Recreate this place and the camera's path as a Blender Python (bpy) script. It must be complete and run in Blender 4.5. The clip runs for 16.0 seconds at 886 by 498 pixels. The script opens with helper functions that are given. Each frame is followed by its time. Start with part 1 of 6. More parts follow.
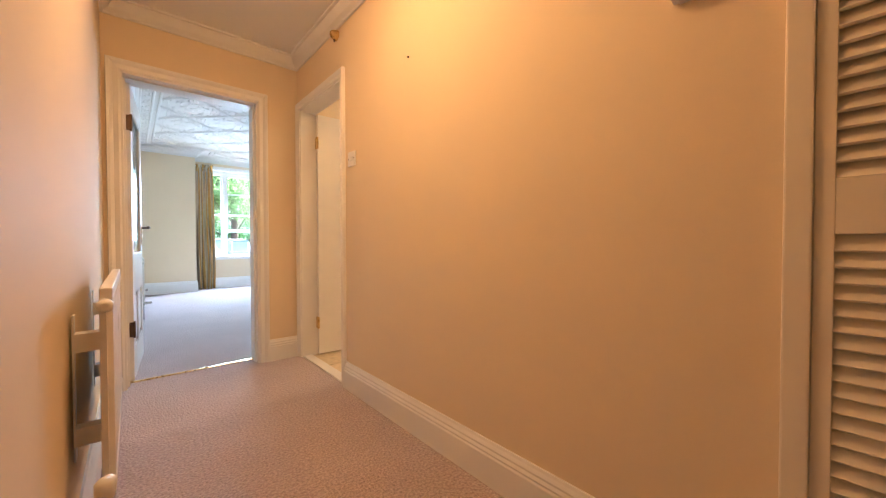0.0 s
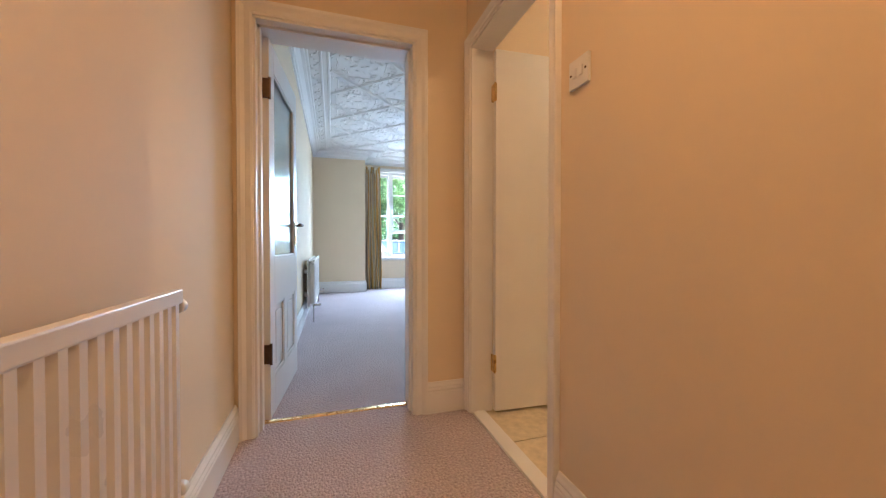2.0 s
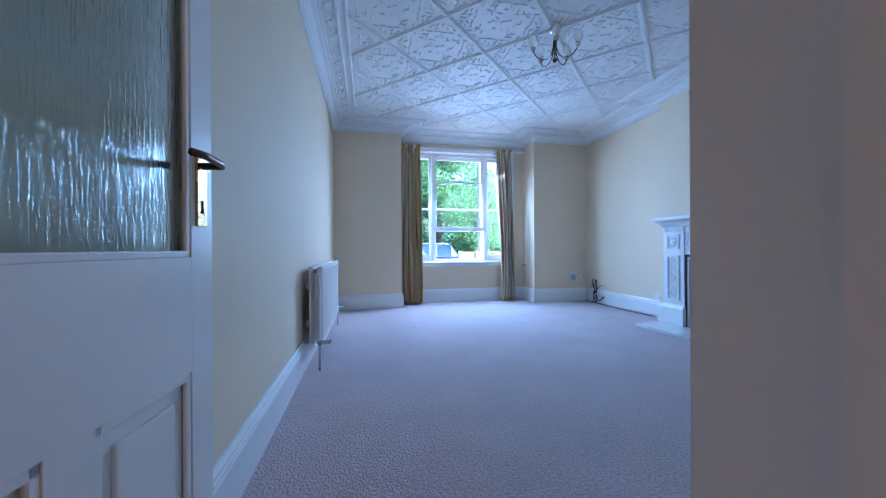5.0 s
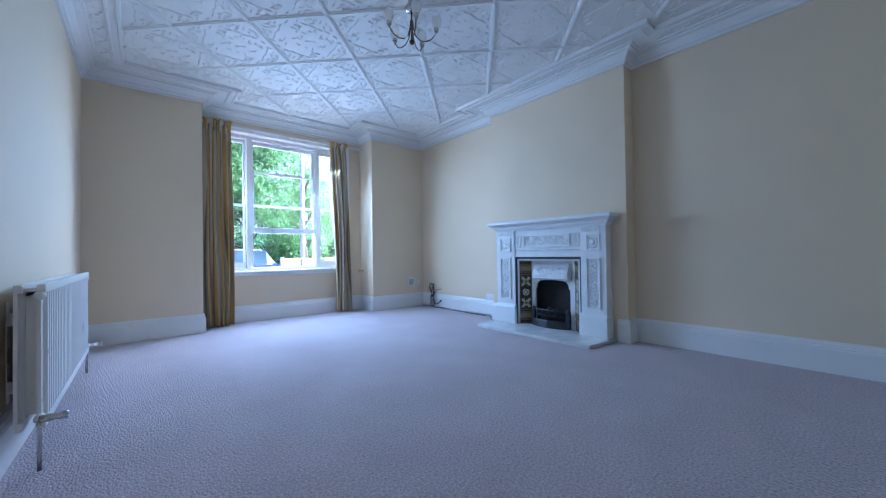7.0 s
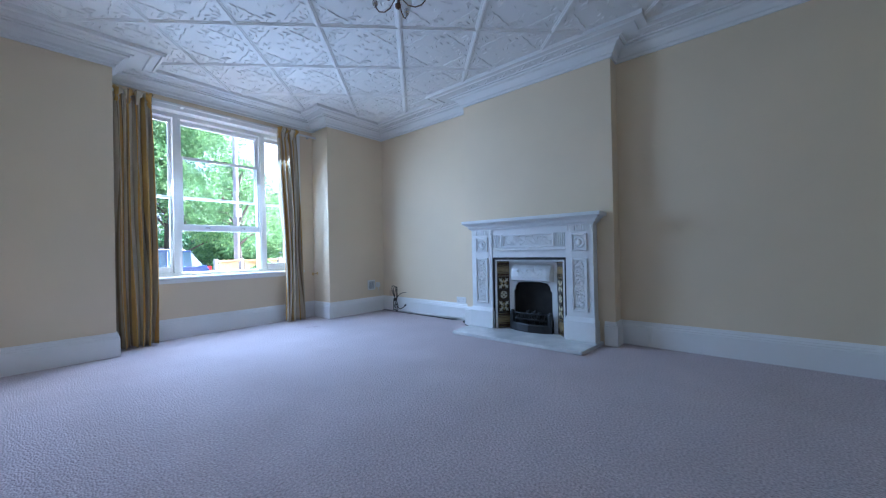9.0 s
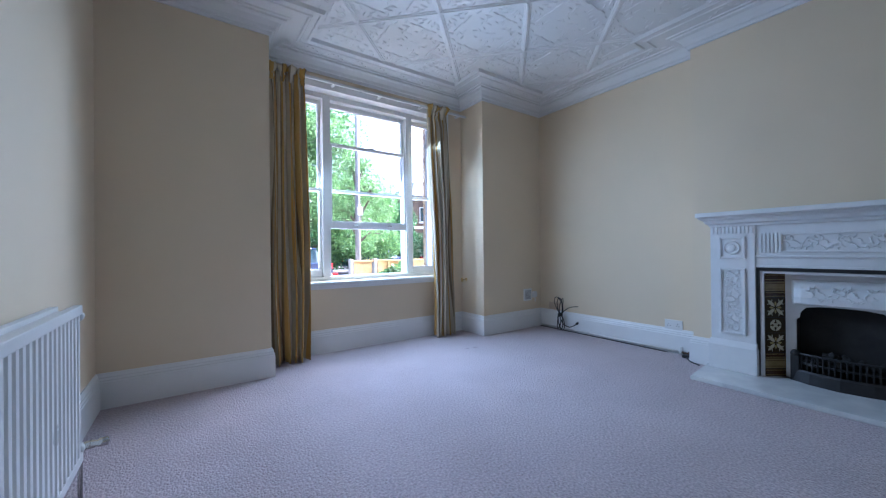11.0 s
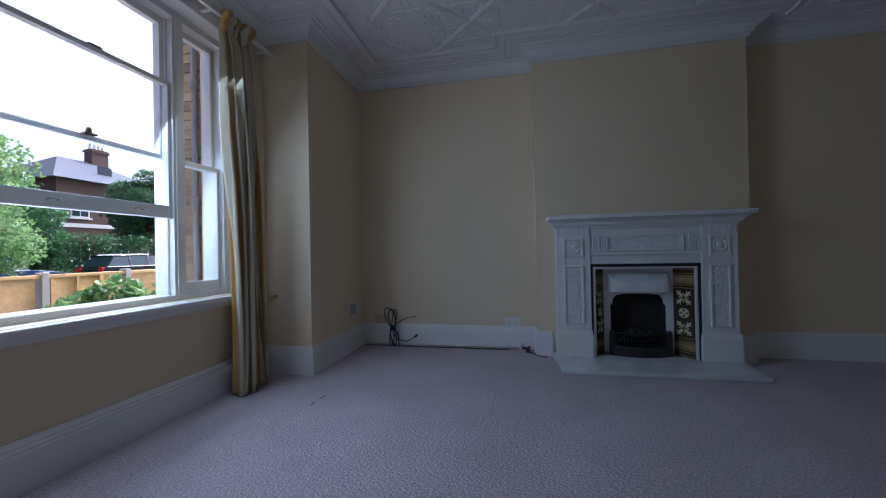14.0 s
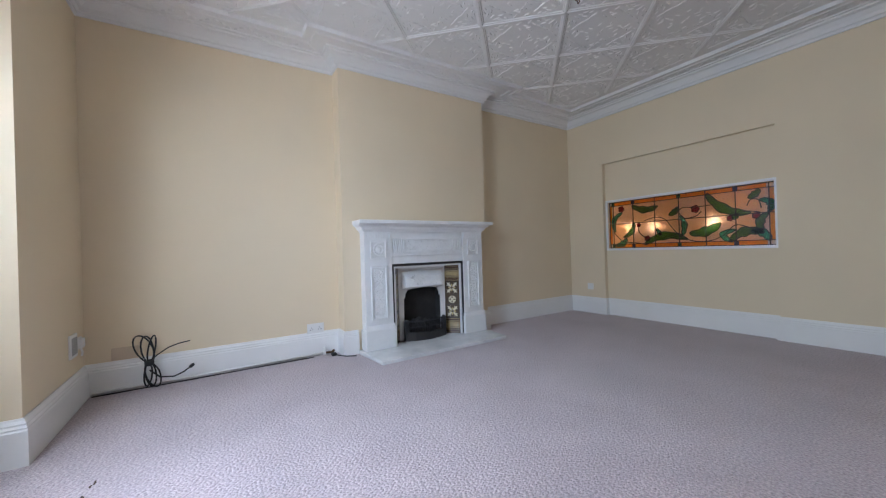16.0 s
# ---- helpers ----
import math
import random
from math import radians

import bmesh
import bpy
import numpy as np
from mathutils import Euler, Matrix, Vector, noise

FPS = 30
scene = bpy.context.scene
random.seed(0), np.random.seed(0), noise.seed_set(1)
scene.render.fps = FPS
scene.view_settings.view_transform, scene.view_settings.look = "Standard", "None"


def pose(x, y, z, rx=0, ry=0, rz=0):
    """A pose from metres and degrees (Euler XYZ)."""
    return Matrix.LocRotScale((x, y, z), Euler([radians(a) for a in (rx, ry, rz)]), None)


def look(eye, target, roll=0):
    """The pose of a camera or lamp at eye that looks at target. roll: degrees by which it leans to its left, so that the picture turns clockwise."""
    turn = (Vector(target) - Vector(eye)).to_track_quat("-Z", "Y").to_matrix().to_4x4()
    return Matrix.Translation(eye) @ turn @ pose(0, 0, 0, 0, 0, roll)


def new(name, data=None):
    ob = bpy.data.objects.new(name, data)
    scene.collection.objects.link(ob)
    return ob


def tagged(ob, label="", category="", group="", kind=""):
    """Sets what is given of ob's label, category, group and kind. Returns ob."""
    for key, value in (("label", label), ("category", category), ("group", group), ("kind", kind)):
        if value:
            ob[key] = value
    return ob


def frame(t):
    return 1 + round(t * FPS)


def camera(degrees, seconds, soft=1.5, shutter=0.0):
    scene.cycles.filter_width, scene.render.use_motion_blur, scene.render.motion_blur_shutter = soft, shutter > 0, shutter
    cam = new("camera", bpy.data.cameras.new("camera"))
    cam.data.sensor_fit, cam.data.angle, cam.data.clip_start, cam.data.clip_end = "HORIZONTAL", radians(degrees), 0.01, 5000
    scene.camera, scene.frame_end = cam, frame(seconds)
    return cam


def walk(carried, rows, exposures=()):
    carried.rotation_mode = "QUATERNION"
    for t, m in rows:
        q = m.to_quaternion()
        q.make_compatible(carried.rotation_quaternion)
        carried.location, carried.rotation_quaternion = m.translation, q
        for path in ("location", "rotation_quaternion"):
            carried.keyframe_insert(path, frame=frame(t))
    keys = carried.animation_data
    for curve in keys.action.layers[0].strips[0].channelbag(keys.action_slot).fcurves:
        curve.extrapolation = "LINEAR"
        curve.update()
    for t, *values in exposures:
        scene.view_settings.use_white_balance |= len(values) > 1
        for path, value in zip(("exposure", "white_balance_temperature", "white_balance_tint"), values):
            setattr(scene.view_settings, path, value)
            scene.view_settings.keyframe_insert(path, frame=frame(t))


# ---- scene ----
cam = camera(102.0, 16.0, 1.2)
METRES, EYE, TILT, LEAN, TURN = 7.73, 0.95, 0.0, 0.0, -41.0
ROWS = [
    (0.0, 0.0, 0.0, 0.0, -0.0, -1.07, 0.06),
    (0.5, -0.0094, 0.0318, -0.0008, 11.04, -1.01, -0.05),
    (1.0, -0.0239, 0.0673, -0.0014, 17.46, -0.97, -0.14),
    (1.5, -0.0433, 0.104, -0.0014, 20.98, -0.94, 0.06),
    (2.0, -0.0656, 0.1386, -0.0008, 23.81, -0.84, -0.02),
    (2.5, -0.0903, 0.1723, -0.0012, 27.63, -0.78, 0.18),
    (3.0, -0.1201, 0.2084, -0.0027, 33.12, -0.52, 0.23),
    (5.5, -0.2268, 0.3507, -0.0105, 25.22, 0.28, 0.39),
    (6.0, -0.2402, 0.3638, -0.0114, 18.54, 0.52, 0.48),
    (6.5, -0.2511, 0.374, -0.0107, 9.87, 0.57, 0.69),
    (7.0, -0.2597, 0.3831, -0.0124, 1.04, 0.68, 0.81),
    (7.5, -0.2676, 0.3909, -0.0113, -6.27, 0.5, 0.99),
    (8.0, -0.2756, 0.3981, -0.0097, -12.19, 0.43, 1.01),
    (8.5, -0.2858, 0.4123, -0.0093, -13.75, 0.38, 1.14),
    (9.0, -0.3031, 0.4337, -0.0081, -8.29, 0.23, 1.14),
    (9.5, -0.3257, 0.4624, -0.0073, -1.03, 0.28, 1.02),
    (10.0, -0.3502, 0.4922, -0.0045, 6.36, 0.17, 0.56),
    (12.5, -0.4868, 0.6693, 0.0003, 1.53, 0.13, 0.44),
    (13.0, -0.4928, 0.6884, -0.0009, -11.66, 0.32, 0.84),
    (13.5, -0.5053, 0.7012, -0.0016, -25.4, 0.34, 1.01),
    (14.0, -0.5217, 0.7151, -0.0027, -37.36, 0.41, 1.14),
    (14.5, -0.5382, 0.7343, -0.0031, -47.71, 0.42, 1.25),
    (15.0, -0.5563, 0.7605, -0.0052, -60.12, 0.62, 1.59),
    (15.5, -0.5732, 0.7794, -0.0045, -71.59, 0.28, 1.71),
    (16.0, -0.5826, 0.8014, -0.0036, -81.66, 0.1, 1.78),
]
walk(cam, [(t, pose(0, 0, EYE, TILT, LEAN, TURN) @ pose(METRES * x, METRES * y, METRES * z, 90 + pitch, roll, yaw)) for t, x, y, z, yaw, pitch, roll in ROWS],
     exposures=[(0.0, 5.18, 5150, 6), (1.0, 4.88, 5130, 6), (1.5, 4.8, 5100, 6), (2.4, 4.58, 4850, 7), (3.2, 4.3, 4500, 8), (5.5, 3.85, 4100, 11), (7.5, 3.87, 4450, 11), (9.0, 3.7, 4600, 12), (10.2, 3.5, 4800, 13),
                (12.5, 2.5, 4850, 14), (13.5, 1.8, 5100, 15), (14.3, 1.95, 5200, 16), (15.2, 3.4, 5850, 17), (16.0, 3.85, 5900, 17)])

# ---- world and lamps ----
world = bpy.data.worlds.new("sky")
scene.world = world
world.use_nodes = True
wn = world.node_tree.nodes
sky = wn.new("ShaderNodeTexSky")
sky.sky_type, sky.sun_disc = "NISHITA", False
sky.sun_elevation, sky.sun_rotation = radians(45), radians(90)
sky.air_density, sky.dust_density, sky.ozone_density = 0.35, 9.0, 0.3
world.node_tree.links.new(sky.outputs[0], wn["Background"].inputs[0])
wn["Background"].inputs[1].default_value = 0.15
sun = new("sun", bpy.data.lights.new("sun", "SUN"))
sun.data.energy, sun.data.angle, sun.data.color = 1.2, radians(20), (1.0, 0.96, 0.9)
sun.matrix_world = look((40, 5, 40), (0, 10, 0))
WARM = (1.0, 0.48, 0.16)
KITCHEN_WARM = (1.0, 0.60, 0.28)
HALL_GLOW, KITCHEN_GLOW = 2.5, 15.0


window_light = new("window_light", bpy.data.lights.new("window_light", "AREA"))
window_light.data.shape, window_light.data.size, window_light.data.size_y = "RECTANGLE", 1.34, 1.5
window_light.data.energy, window_light.data.color = 6.6, (0.72, 0.88, 1.0)
window_light.data.spread = radians(160)
window_light.matrix_world = look((2.0, 8.97, 1.62), (2.05, 6.77, 0.0))


# ---- materials ----
def material(name, color, rough=0.6, vary=0.08, scale=3.0, grain=0.0, grain_scale=200.0, metal=0.0, spec=0.5, second=None, coat=0.0):
    """Paint or stone: a base colour with soft stains, a fine grain and a slight relief."""
    m = bpy.data.materials.new(name)
    m.use_nodes = True
    nt = m.node_tree
    b = nt.nodes["Principled BSDF"]
    b.inputs["Roughness"].default_value, b.inputs["Metallic"].default_value = rough, metal
    b.inputs["Specular IOR Level"].default_value = spec
    b.inputs["Coat Weight"].default_value = coat
    tc = nt.nodes.new("ShaderNodeTexCoord")
    n1 = nt.nodes.new("ShaderNodeTexNoise")
    n1.inputs["Scale"].default_value, n1.inputs["Detail"].default_value = scale, 6
    nt.links.new(tc.outputs["Object"], n1.inputs["Vector"])
    ramp = nt.nodes.new("ShaderNodeValToRGB")
    c2 = second or tuple(c * (1 - vary) for c in color)
    ramp.color_ramp.elements[0].position, ramp.color_ramp.elements[0].color = 0.3, (*c2, 1)
    ramp.color_ramp.elements[1].position, ramp.color_ramp.elements[1].color = 0.7, (*color, 1)
    nt.links.new(n1.outputs[0], ramp.inputs[0])
    nt.links.new(ramp.outputs[0], b.inputs["Base Color"])
    rr = nt.nodes.new("ShaderNodeMapRange")
    rr.inputs[3].default_value, rr.inputs[4].default_value = max(0.02, rough - 0.08), min(1, rough + 0.08)
    nt.links.new(n1.outputs[0], rr.inputs[0])
    nt.links.new(rr.outputs[0], b.inputs["Roughness"])
    if grain:
        n2 = nt.nodes.new("ShaderNodeTexNoise")
        n2.inputs["Scale"].default_value, n2.inputs["Detail"].default_value = grain_scale, 3
        nt.links.new(tc.outputs["Object"], n2.inputs["Vector"])
        bump = nt.nodes.new("ShaderNodeBump")
        bump.inputs["Strength"].default_value, bump.inputs["Distance"].default_value = grain, 0.002
        nt.links.new(n2.outputs[0], bump.inputs["Height"])
        nt.links.new(bump.outputs[0], b.inputs["Normal"])
    return m


def piece_material(name, colors, rough=0.8, grain=0.4, grain_scale=60.0):
    """For bricks, tiles and boards: the colour differs from piece to piece."""
    m = material(name, colors[0], rough, 0.1, 8.0, grain, grain_scale)
    nt = m.node_tree
    b = nt.nodes["Principled BSDF"]
    info = nt.nodes.new("ShaderNodeObjectInfo")
    isl = nt.nodes.new("ShaderNodeNewGeometry")
    add = nt.nodes.new("ShaderNodeMath")
    add.operation = "ADD"
    nt.links.new(info.outputs["Random"], add.inputs[0])
    nt.links.new(isl.outputs["Random Per Island"], add.inputs[1])
    fr = nt.nodes.new("ShaderNodeMath")
    fr.operation = "FRACT"
    nt.links.new(add.outputs[0], fr.inputs[0])
    ramp = nt.nodes.new("ShaderNodeValToRGB")
    els = ramp.color_ramp.elements
    while len(els) < len(colors):
        els.new(0.5)
    for i, c in enumerate(colors):
        els[i].position, els[i].color = i / max(1, len(colors) - 1), (*c, 1)
    nt.links.new(fr.outputs[0], ramp.inputs[0])
    tc = nt.nodes.new("ShaderNodeTexCoord")
    n = nt.nodes.new("ShaderNodeTexNoise")
    n.inputs["Scale"].default_value, n.inputs["Detail"].default_value = 25, 5
    nt.links.new(tc.outputs["Object"], n.inputs["Vector"])
    mix = nt.nodes.new("ShaderNodeMix")
    mix.data_type, mix.blend_type = "RGBA", "MULTIPLY"
    mix.inputs[0].default_value = 0.5
    nt.links.new(ramp.outputs[0], mix.inputs[6])
    nt.links.new(n.outputs[0], mix.inputs[7])
    br = nt.nodes.new("ShaderNodeMix")
    br.data_type, br.blend_type = "RGBA", "MULTIPLY"
    br.inputs[0].default_value = 1.0
    br.inputs[7].default_value = (1.35, 1.35, 1.35, 1)
    nt.links.new(mix.outputs[2], br.inputs[6])
    nt.links.new(br.outputs[2], b.inputs["Base Color"])
    return m


def carpet_material():
    """Loop-pile carpet: rows of small loops with a mottled colour."""
    m = bpy.data.materials.new("carpet")
    m.use_nodes = True
    nt = m.node_tree
    b = nt.nodes["Principled BSDF"]
    b.inputs["Roughness"].default_value = 0.95
    b.inputs["Specular IOR Level"].default_value = 0.15
    b.inputs["Sheen Weight"].default_value = 0.25
    tc = nt.nodes.new("ShaderNodeTexCoord")
    big = nt.nodes.new("ShaderNodeTexNoise")
    big.inputs["Scale"].default_value, big.inputs["Detail"].default_value = 2.2, 5
    fine = nt.nodes.new("ShaderNodeTexNoise")
    fine.inputs["Scale"].default_value, fine.inputs["Detail"].default_value = 95, 4
    vor = nt.nodes.new("ShaderNodeTexVoronoi")
    vor.inputs["Scale"].default_value = 115
    vor.inputs["Randomness"].default_value = 0.85
    mp = nt.nodes.new("ShaderNodeMapping")
    mp.inputs["Scale"].default_value = (1.0, 0.62, 1.0)
    nt.links.new(tc.outputs["Object"], mp.inputs["Vector"])
    nt.links.new(mp.outputs[0], vor.inputs["Vector"])
    for n in (big, fine):
        nt.links.new(tc.outputs["Object"], n.inputs["Vector"])
    r = nt.nodes.new("ShaderNodeValToRGB")
    r.color_ramp.elements[0].position, r.color_ramp.elements[0].color = 0.3, (0.56, 0.465, 0.475, 1)
    r.color_ramp.elements[1].position, r.color_ramp.elements[1].color = 0.7, (0.65, 0.545, 0.56, 1)
    nt.links.new(big.outputs[0], r.inputs[0])
    mix = nt.nodes.new("ShaderNodeMix")
    mix.data_type, mix.blend_type = "RGBA", "MULTIPLY"
    mix.inputs[0].default_value = 0.75
    r2 = nt.nodes.new("ShaderNodeValToRGB")
    r2.color_ramp.elements[0].position, r2.color_ramp.elements[0].color = 0.28, (0.36, 0.36, 0.36, 1)
    r2.color_ramp.elements[1].position, r2.color_ramp.elements[1].color = 0.65, (1, 1, 1, 1)
    nt.links.new(fine.outputs[0], r2.inputs[0])
    nt.links.new(r.outputs[0], mix.inputs[6])
    nt.links.new(r2.outputs[0], mix.inputs[7])
    nt.links.new(mix.outputs[2], b.inputs["Base Color"])
    bump = nt.nodes.new("ShaderNodeBump")
    bump.inputs["Strength"].default_value, bump.inputs["Distance"].default_value = 1.0, 0.007
    bump.invert = True
    nt.links.new(vor.outputs["Distance"], bump.inputs["Height"])
    nt.links.new(bump.outputs[0], b.inputs["Normal"])
    return m


def curtain_material():
    """Satin cloth with woven stripes along its length, on the cloth's own width."""
    m = bpy.data.materials.new("curtain_cloth")
    m.use_nodes = True
    nt = m.node_tree
    b = nt.nodes["Principled BSDF"]
    b.inputs["Roughness"].default_value = 0.75
    b.inputs["Specular IOR Level"].default_value = 0.2
    b.inputs["Sheen Weight"].default_value = 0.2
    uv = nt.nodes.new("ShaderNodeUVMap")
    sep = nt.nodes.new("ShaderNodeSeparateXYZ")
    nt.links.new(uv.outputs[0], sep.inputs[0])
    mul = nt.nodes.new("ShaderNodeMath")
    mul.operation, mul.inputs[1].default_value = "MULTIPLY", 2.6
    nt.links.new(sep.outputs[0], mul.inputs[0])
    fr = nt.nodes.new("ShaderNodeMath")
    fr.operation = "FRACT"
    nt.links.new(mul.outputs[0], fr.inputs[0])
    ramp = nt.nodes.new("ShaderNodeValToRGB")
    ramp.color_ramp.interpolation = "CONSTANT"
    els = ramp.color_ramp.elements
    stripes = ((0.0, (0.66, 0.58, 0.42)), (0.19, (0.28, 0.21, 0.12)), (0.22, (0.52, 0.44, 0.29)), (0.36, (0.60, 0.35, 0.085)),
               (0.51, (0.36, 0.28, 0.16)), (0.56, (0.70, 0.63, 0.47)), (0.77, (0.28, 0.21, 0.12)), (0.81, (0.60, 0.38, 0.11)))
    while len(els) < len(stripes):
        els.new(0.5)
    for e, (p, c) in zip(els, stripes):
        e.position, e.color = p, (*c, 1)
    nt.links.new(fr.outputs[0], ramp.inputs[0])
    nt.links.new(ramp.outputs[0], b.inputs["Base Color"])
    tr = nt.nodes.new("ShaderNodeBsdfTranslucent")
    nt.links.new(ramp.outputs[0], tr.inputs[0])
    ms = nt.nodes.new("ShaderNodeMixShader")
    ms.inputs[0].default_value = 0.15
    nt.links.new(b.outputs[0], ms.inputs[1])
    nt.links.new(tr.outputs[0], ms.inputs[2])
    nt.links.new(ms.outputs[0], nt.nodes["Material Output"].inputs[0])
    n = nt.nodes.new("ShaderNodeTexNoise")
    n.inputs["Scale"].default_value = 500
    bp = nt.nodes.new("ShaderNodeBump")
    bp.inputs["Strength"].default_value, bp.inputs["Distance"].default_value = 0.2, 0.001
    nt.links.new(n.outputs[0], bp.inputs["Height"])
    nt.links.new(bp.outputs[0], b.inputs["Normal"])
    return m


def glass_material(name, color=(1, 1, 1), rough=0.0, ripple=0.0, ripple_scale=40.0, stretch=(1, 1, 1)):
    m = bpy.data.materials.new(name)
    m.use_nodes = True
    nt = m.node_tree
    b = nt.nodes["Principled BSDF"]
    b.inputs["Base Color"].default_value = (*color, 1)
    b.inputs["Transmission Weight"].default_value = 1.0
    b.inputs["Roughness"].default_value = rough
    b.inputs["IOR"].default_value = 1.45
    if ripple:
        tc = nt.nodes.new("ShaderNodeTexCoord")
        mp = nt.nodes.new("ShaderNodeMapping")
        mp.inputs["Scale"].default_value = stretch
        n = nt.nodes.new("ShaderNodeTexNoise")
        n.inputs["Scale"].default_value = ripple_scale
        bp = nt.nodes.new("ShaderNodeBump")
        bp.inputs["Strength"].default_value, bp.inputs["Distance"].default_value = ripple, 0.01
        nt.links.new(tc.outputs["Object"], mp.inputs["Vector"])
        nt.links.new(mp.outputs[0], n.inputs["Vector"])
        nt.links.new(n.outputs[0], bp.inputs["Height"])
        nt.links.new(bp.outputs[0], b.inputs["Normal"])
    return m


def pane_material(name):
    """Thin clear window glass: mostly clear, with a mirror share that grows at grazing angles."""
    m = bpy.data.materials.new(name)
    m.use_nodes = True
    nt = m.node_tree
    nt.nodes.remove(nt.nodes["Principled BSDF"])
    tr, gl, mx, lw, pw, ad = (nt.nodes.new(k) for k in ("ShaderNodeBsdfTransparent", "ShaderNodeBsdfGlossy", "ShaderNodeMixShader", "ShaderNodeLayerWeight", "ShaderNodeMath", "ShaderNodeMath"))
    gl.inputs["Roughness"].default_value = 0.01
    pw.operation, pw.inputs[1].default_value = "POWER", 5.0
    ad.operation, ad.inputs[1].default_value, ad.inputs[2].default_value = "MULTIPLY_ADD", 0.7, 0.025
    nt.links.new(lw.outputs["Facing"], pw.inputs[0])
    nt.links.new(pw.outputs[0], ad.inputs[0])
    nt.links.new(ad.outputs[0], mx.inputs[0])
    nt.links.new(tr.outputs[0], mx.inputs[1])
    nt.links.new(gl.outputs[0], mx.inputs[2])
    nt.links.new(mx.outputs[0], nt.nodes["Material Output"].inputs[0])
    return m


def glow_material(name, color, strength):
    m = bpy.data.materials.new(name)
    m.use_nodes = True
    b = m.node_tree.nodes["Principled BSDF"]
    b.inputs["Base Color"].default_value = (0.8, 0.8, 0.8, 1)
    b.inputs["Emission Color"].default_value = (*color, 1)
    b.inputs["Emission Strength"].default_value = strength
    return m


def leaf_material(name, color, second):
    m = bpy.data.materials.new(name)
    m.use_nodes = True
    nt = m.node_tree
    b = nt.nodes["Principled BSDF"]
    b.inputs["Roughness"].default_value = 0.5
    isl = nt.nodes.new("ShaderNodeNewGeometry")
    ramp = nt.nodes.new("ShaderNodeValToRGB")
    ramp.color_ramp.elements[0].color, ramp.color_ramp.elements[1].color = (*second, 1), (*color, 1)
    nt.links.new(isl.outputs["Random Per Island"], ramp.inputs[0])
    nt.links.new(ramp.outputs[0], b.inputs["Base Color"])
    tr = nt.nodes.new("ShaderNodeBsdfTranslucent")
    nt.links.new(ramp.outputs[0], tr.inputs[0])
    ms = nt.nodes.new("ShaderNodeMixShader")
    ms.inputs[0].default_value = 0.45
    nt.links.new(b.outputs[0], ms.inputs[1])
    nt.links.new(tr.outputs[0], ms.inputs[2])
    nt.links.new(ms.outputs[0], nt.nodes["Material Output"].inputs[0])
    return m


WALL = material("cream_emulsion", (0.77, 0.645, 0.455), 0.75, 0.05, 1.3, 0.12, 140)
CEIL = material("white_ceiling_paint", (0.77, 0.765, 0.75), 0.8, 0.04, 2.0, 0.25, 90)
TRIM = material("white_gloss_paint", (0.82, 0.81, 0.79), 0.32, 0.05, 3.0, 0.08, 60)
FIREPAINT = material("white_cast_iron_paint", (0.80, 0.80, 0.79), 0.4, 0.08, 9.0, 0.3, 120)
CARPET = carpet_material()
CLOTH = curtain_material()
PANE = pane_material("window_glass")
REEDED = glass_material("reeded_glass", (0.86, 0.96, 0.95), 0.07, 0.16, 26.0, (6, 1, 0.6))
BRASS = material("aged_brass", (0.72, 0.50, 0.20), 0.28, 0.35, 30.0, 0.1, 100, metal=1.0)
DARKBRASS = material("dark_bronze", (0.16, 0.10, 0.06), 0.4, 0.3, 30.0, 0.1, 100, metal=1.0)
CHROME = material("satin_nickel", (0.6, 0.58, 0.55), 0.25, 0.15, 30.0, 0.0, 100, metal=1.0)
BLACKIRON = material("black_grate_iron", (0.018, 0.018, 0.02), 0.45, 0.4, 20.0, 0.4, 80)
SOOT = material("sooty_firebrick", (0.035, 0.032, 0.03), 0.9, 0.5, 12.0, 0.6, 40)
MARBLE = material("white_marble", (0.78, 0.78, 0.76), 0.22, 0.12, 6.0, 0.0, 60, second=(0.60, 0.61, 0.61))
PLASTIC = material("white_plastic", (0.78, 0.77, 0.74), 0.35, 0.04, 10.0)
GREYPL = material("grey_grille", (0.30, 0.30, 0.30), 0.5, 0.1, 10.0)
BLACKPL = material("black_rubber", (0.015, 0.015, 0.016), 0.5, 0.3, 20.0)
RADPAINT = material("radiator_enamel", (0.80, 0.79, 0.76), 0.3, 0.03, 4.0, 0.05, 80)
CASEPAINT = material("cream_gloss_paint", (0.78, 0.72, 0.60), 0.35, 0.05, 3.0, 0.08, 60)
FROST = glass_material("frosted_shade", (0.95, 0.92, 0.86), 0.5)
LEAD = material("lead_came", (0.03, 0.03, 0.03), 0.5, 0.3, 30.0, 0.2, 100, metal=0.6)
STONE = material("white_stone_paint", (0.75, 0.74, 0.71), 0.7, 0.12, 4.0, 0.4, 60)
TILE = piece_material("cream_floor_tile", ((0.66, 0.56, 0.38), (0.70, 0.61, 0.43), (0.62, 0.53, 0.36)), 0.35, 0.1)
GROUT = material("grout", (0.40, 0.33, 0.24), 0.9, 0.2, 20.0)
BRICK = piece_material("yellow_stock_brick", ((0.34, 0.24, 0.14), (0.46, 0.33, 0.19), (0.30, 0.20, 0.13), (0.50, 0.38, 0.24), (0.24, 0.17, 0.12)), 0.9, 0.7)
REDBRICK = piece_material("red_brick", ((0.11, 0.075, 0.055), (0.14, 0.09, 0.065), (0.09, 0.06, 0.045)), 0.9, 0.7)
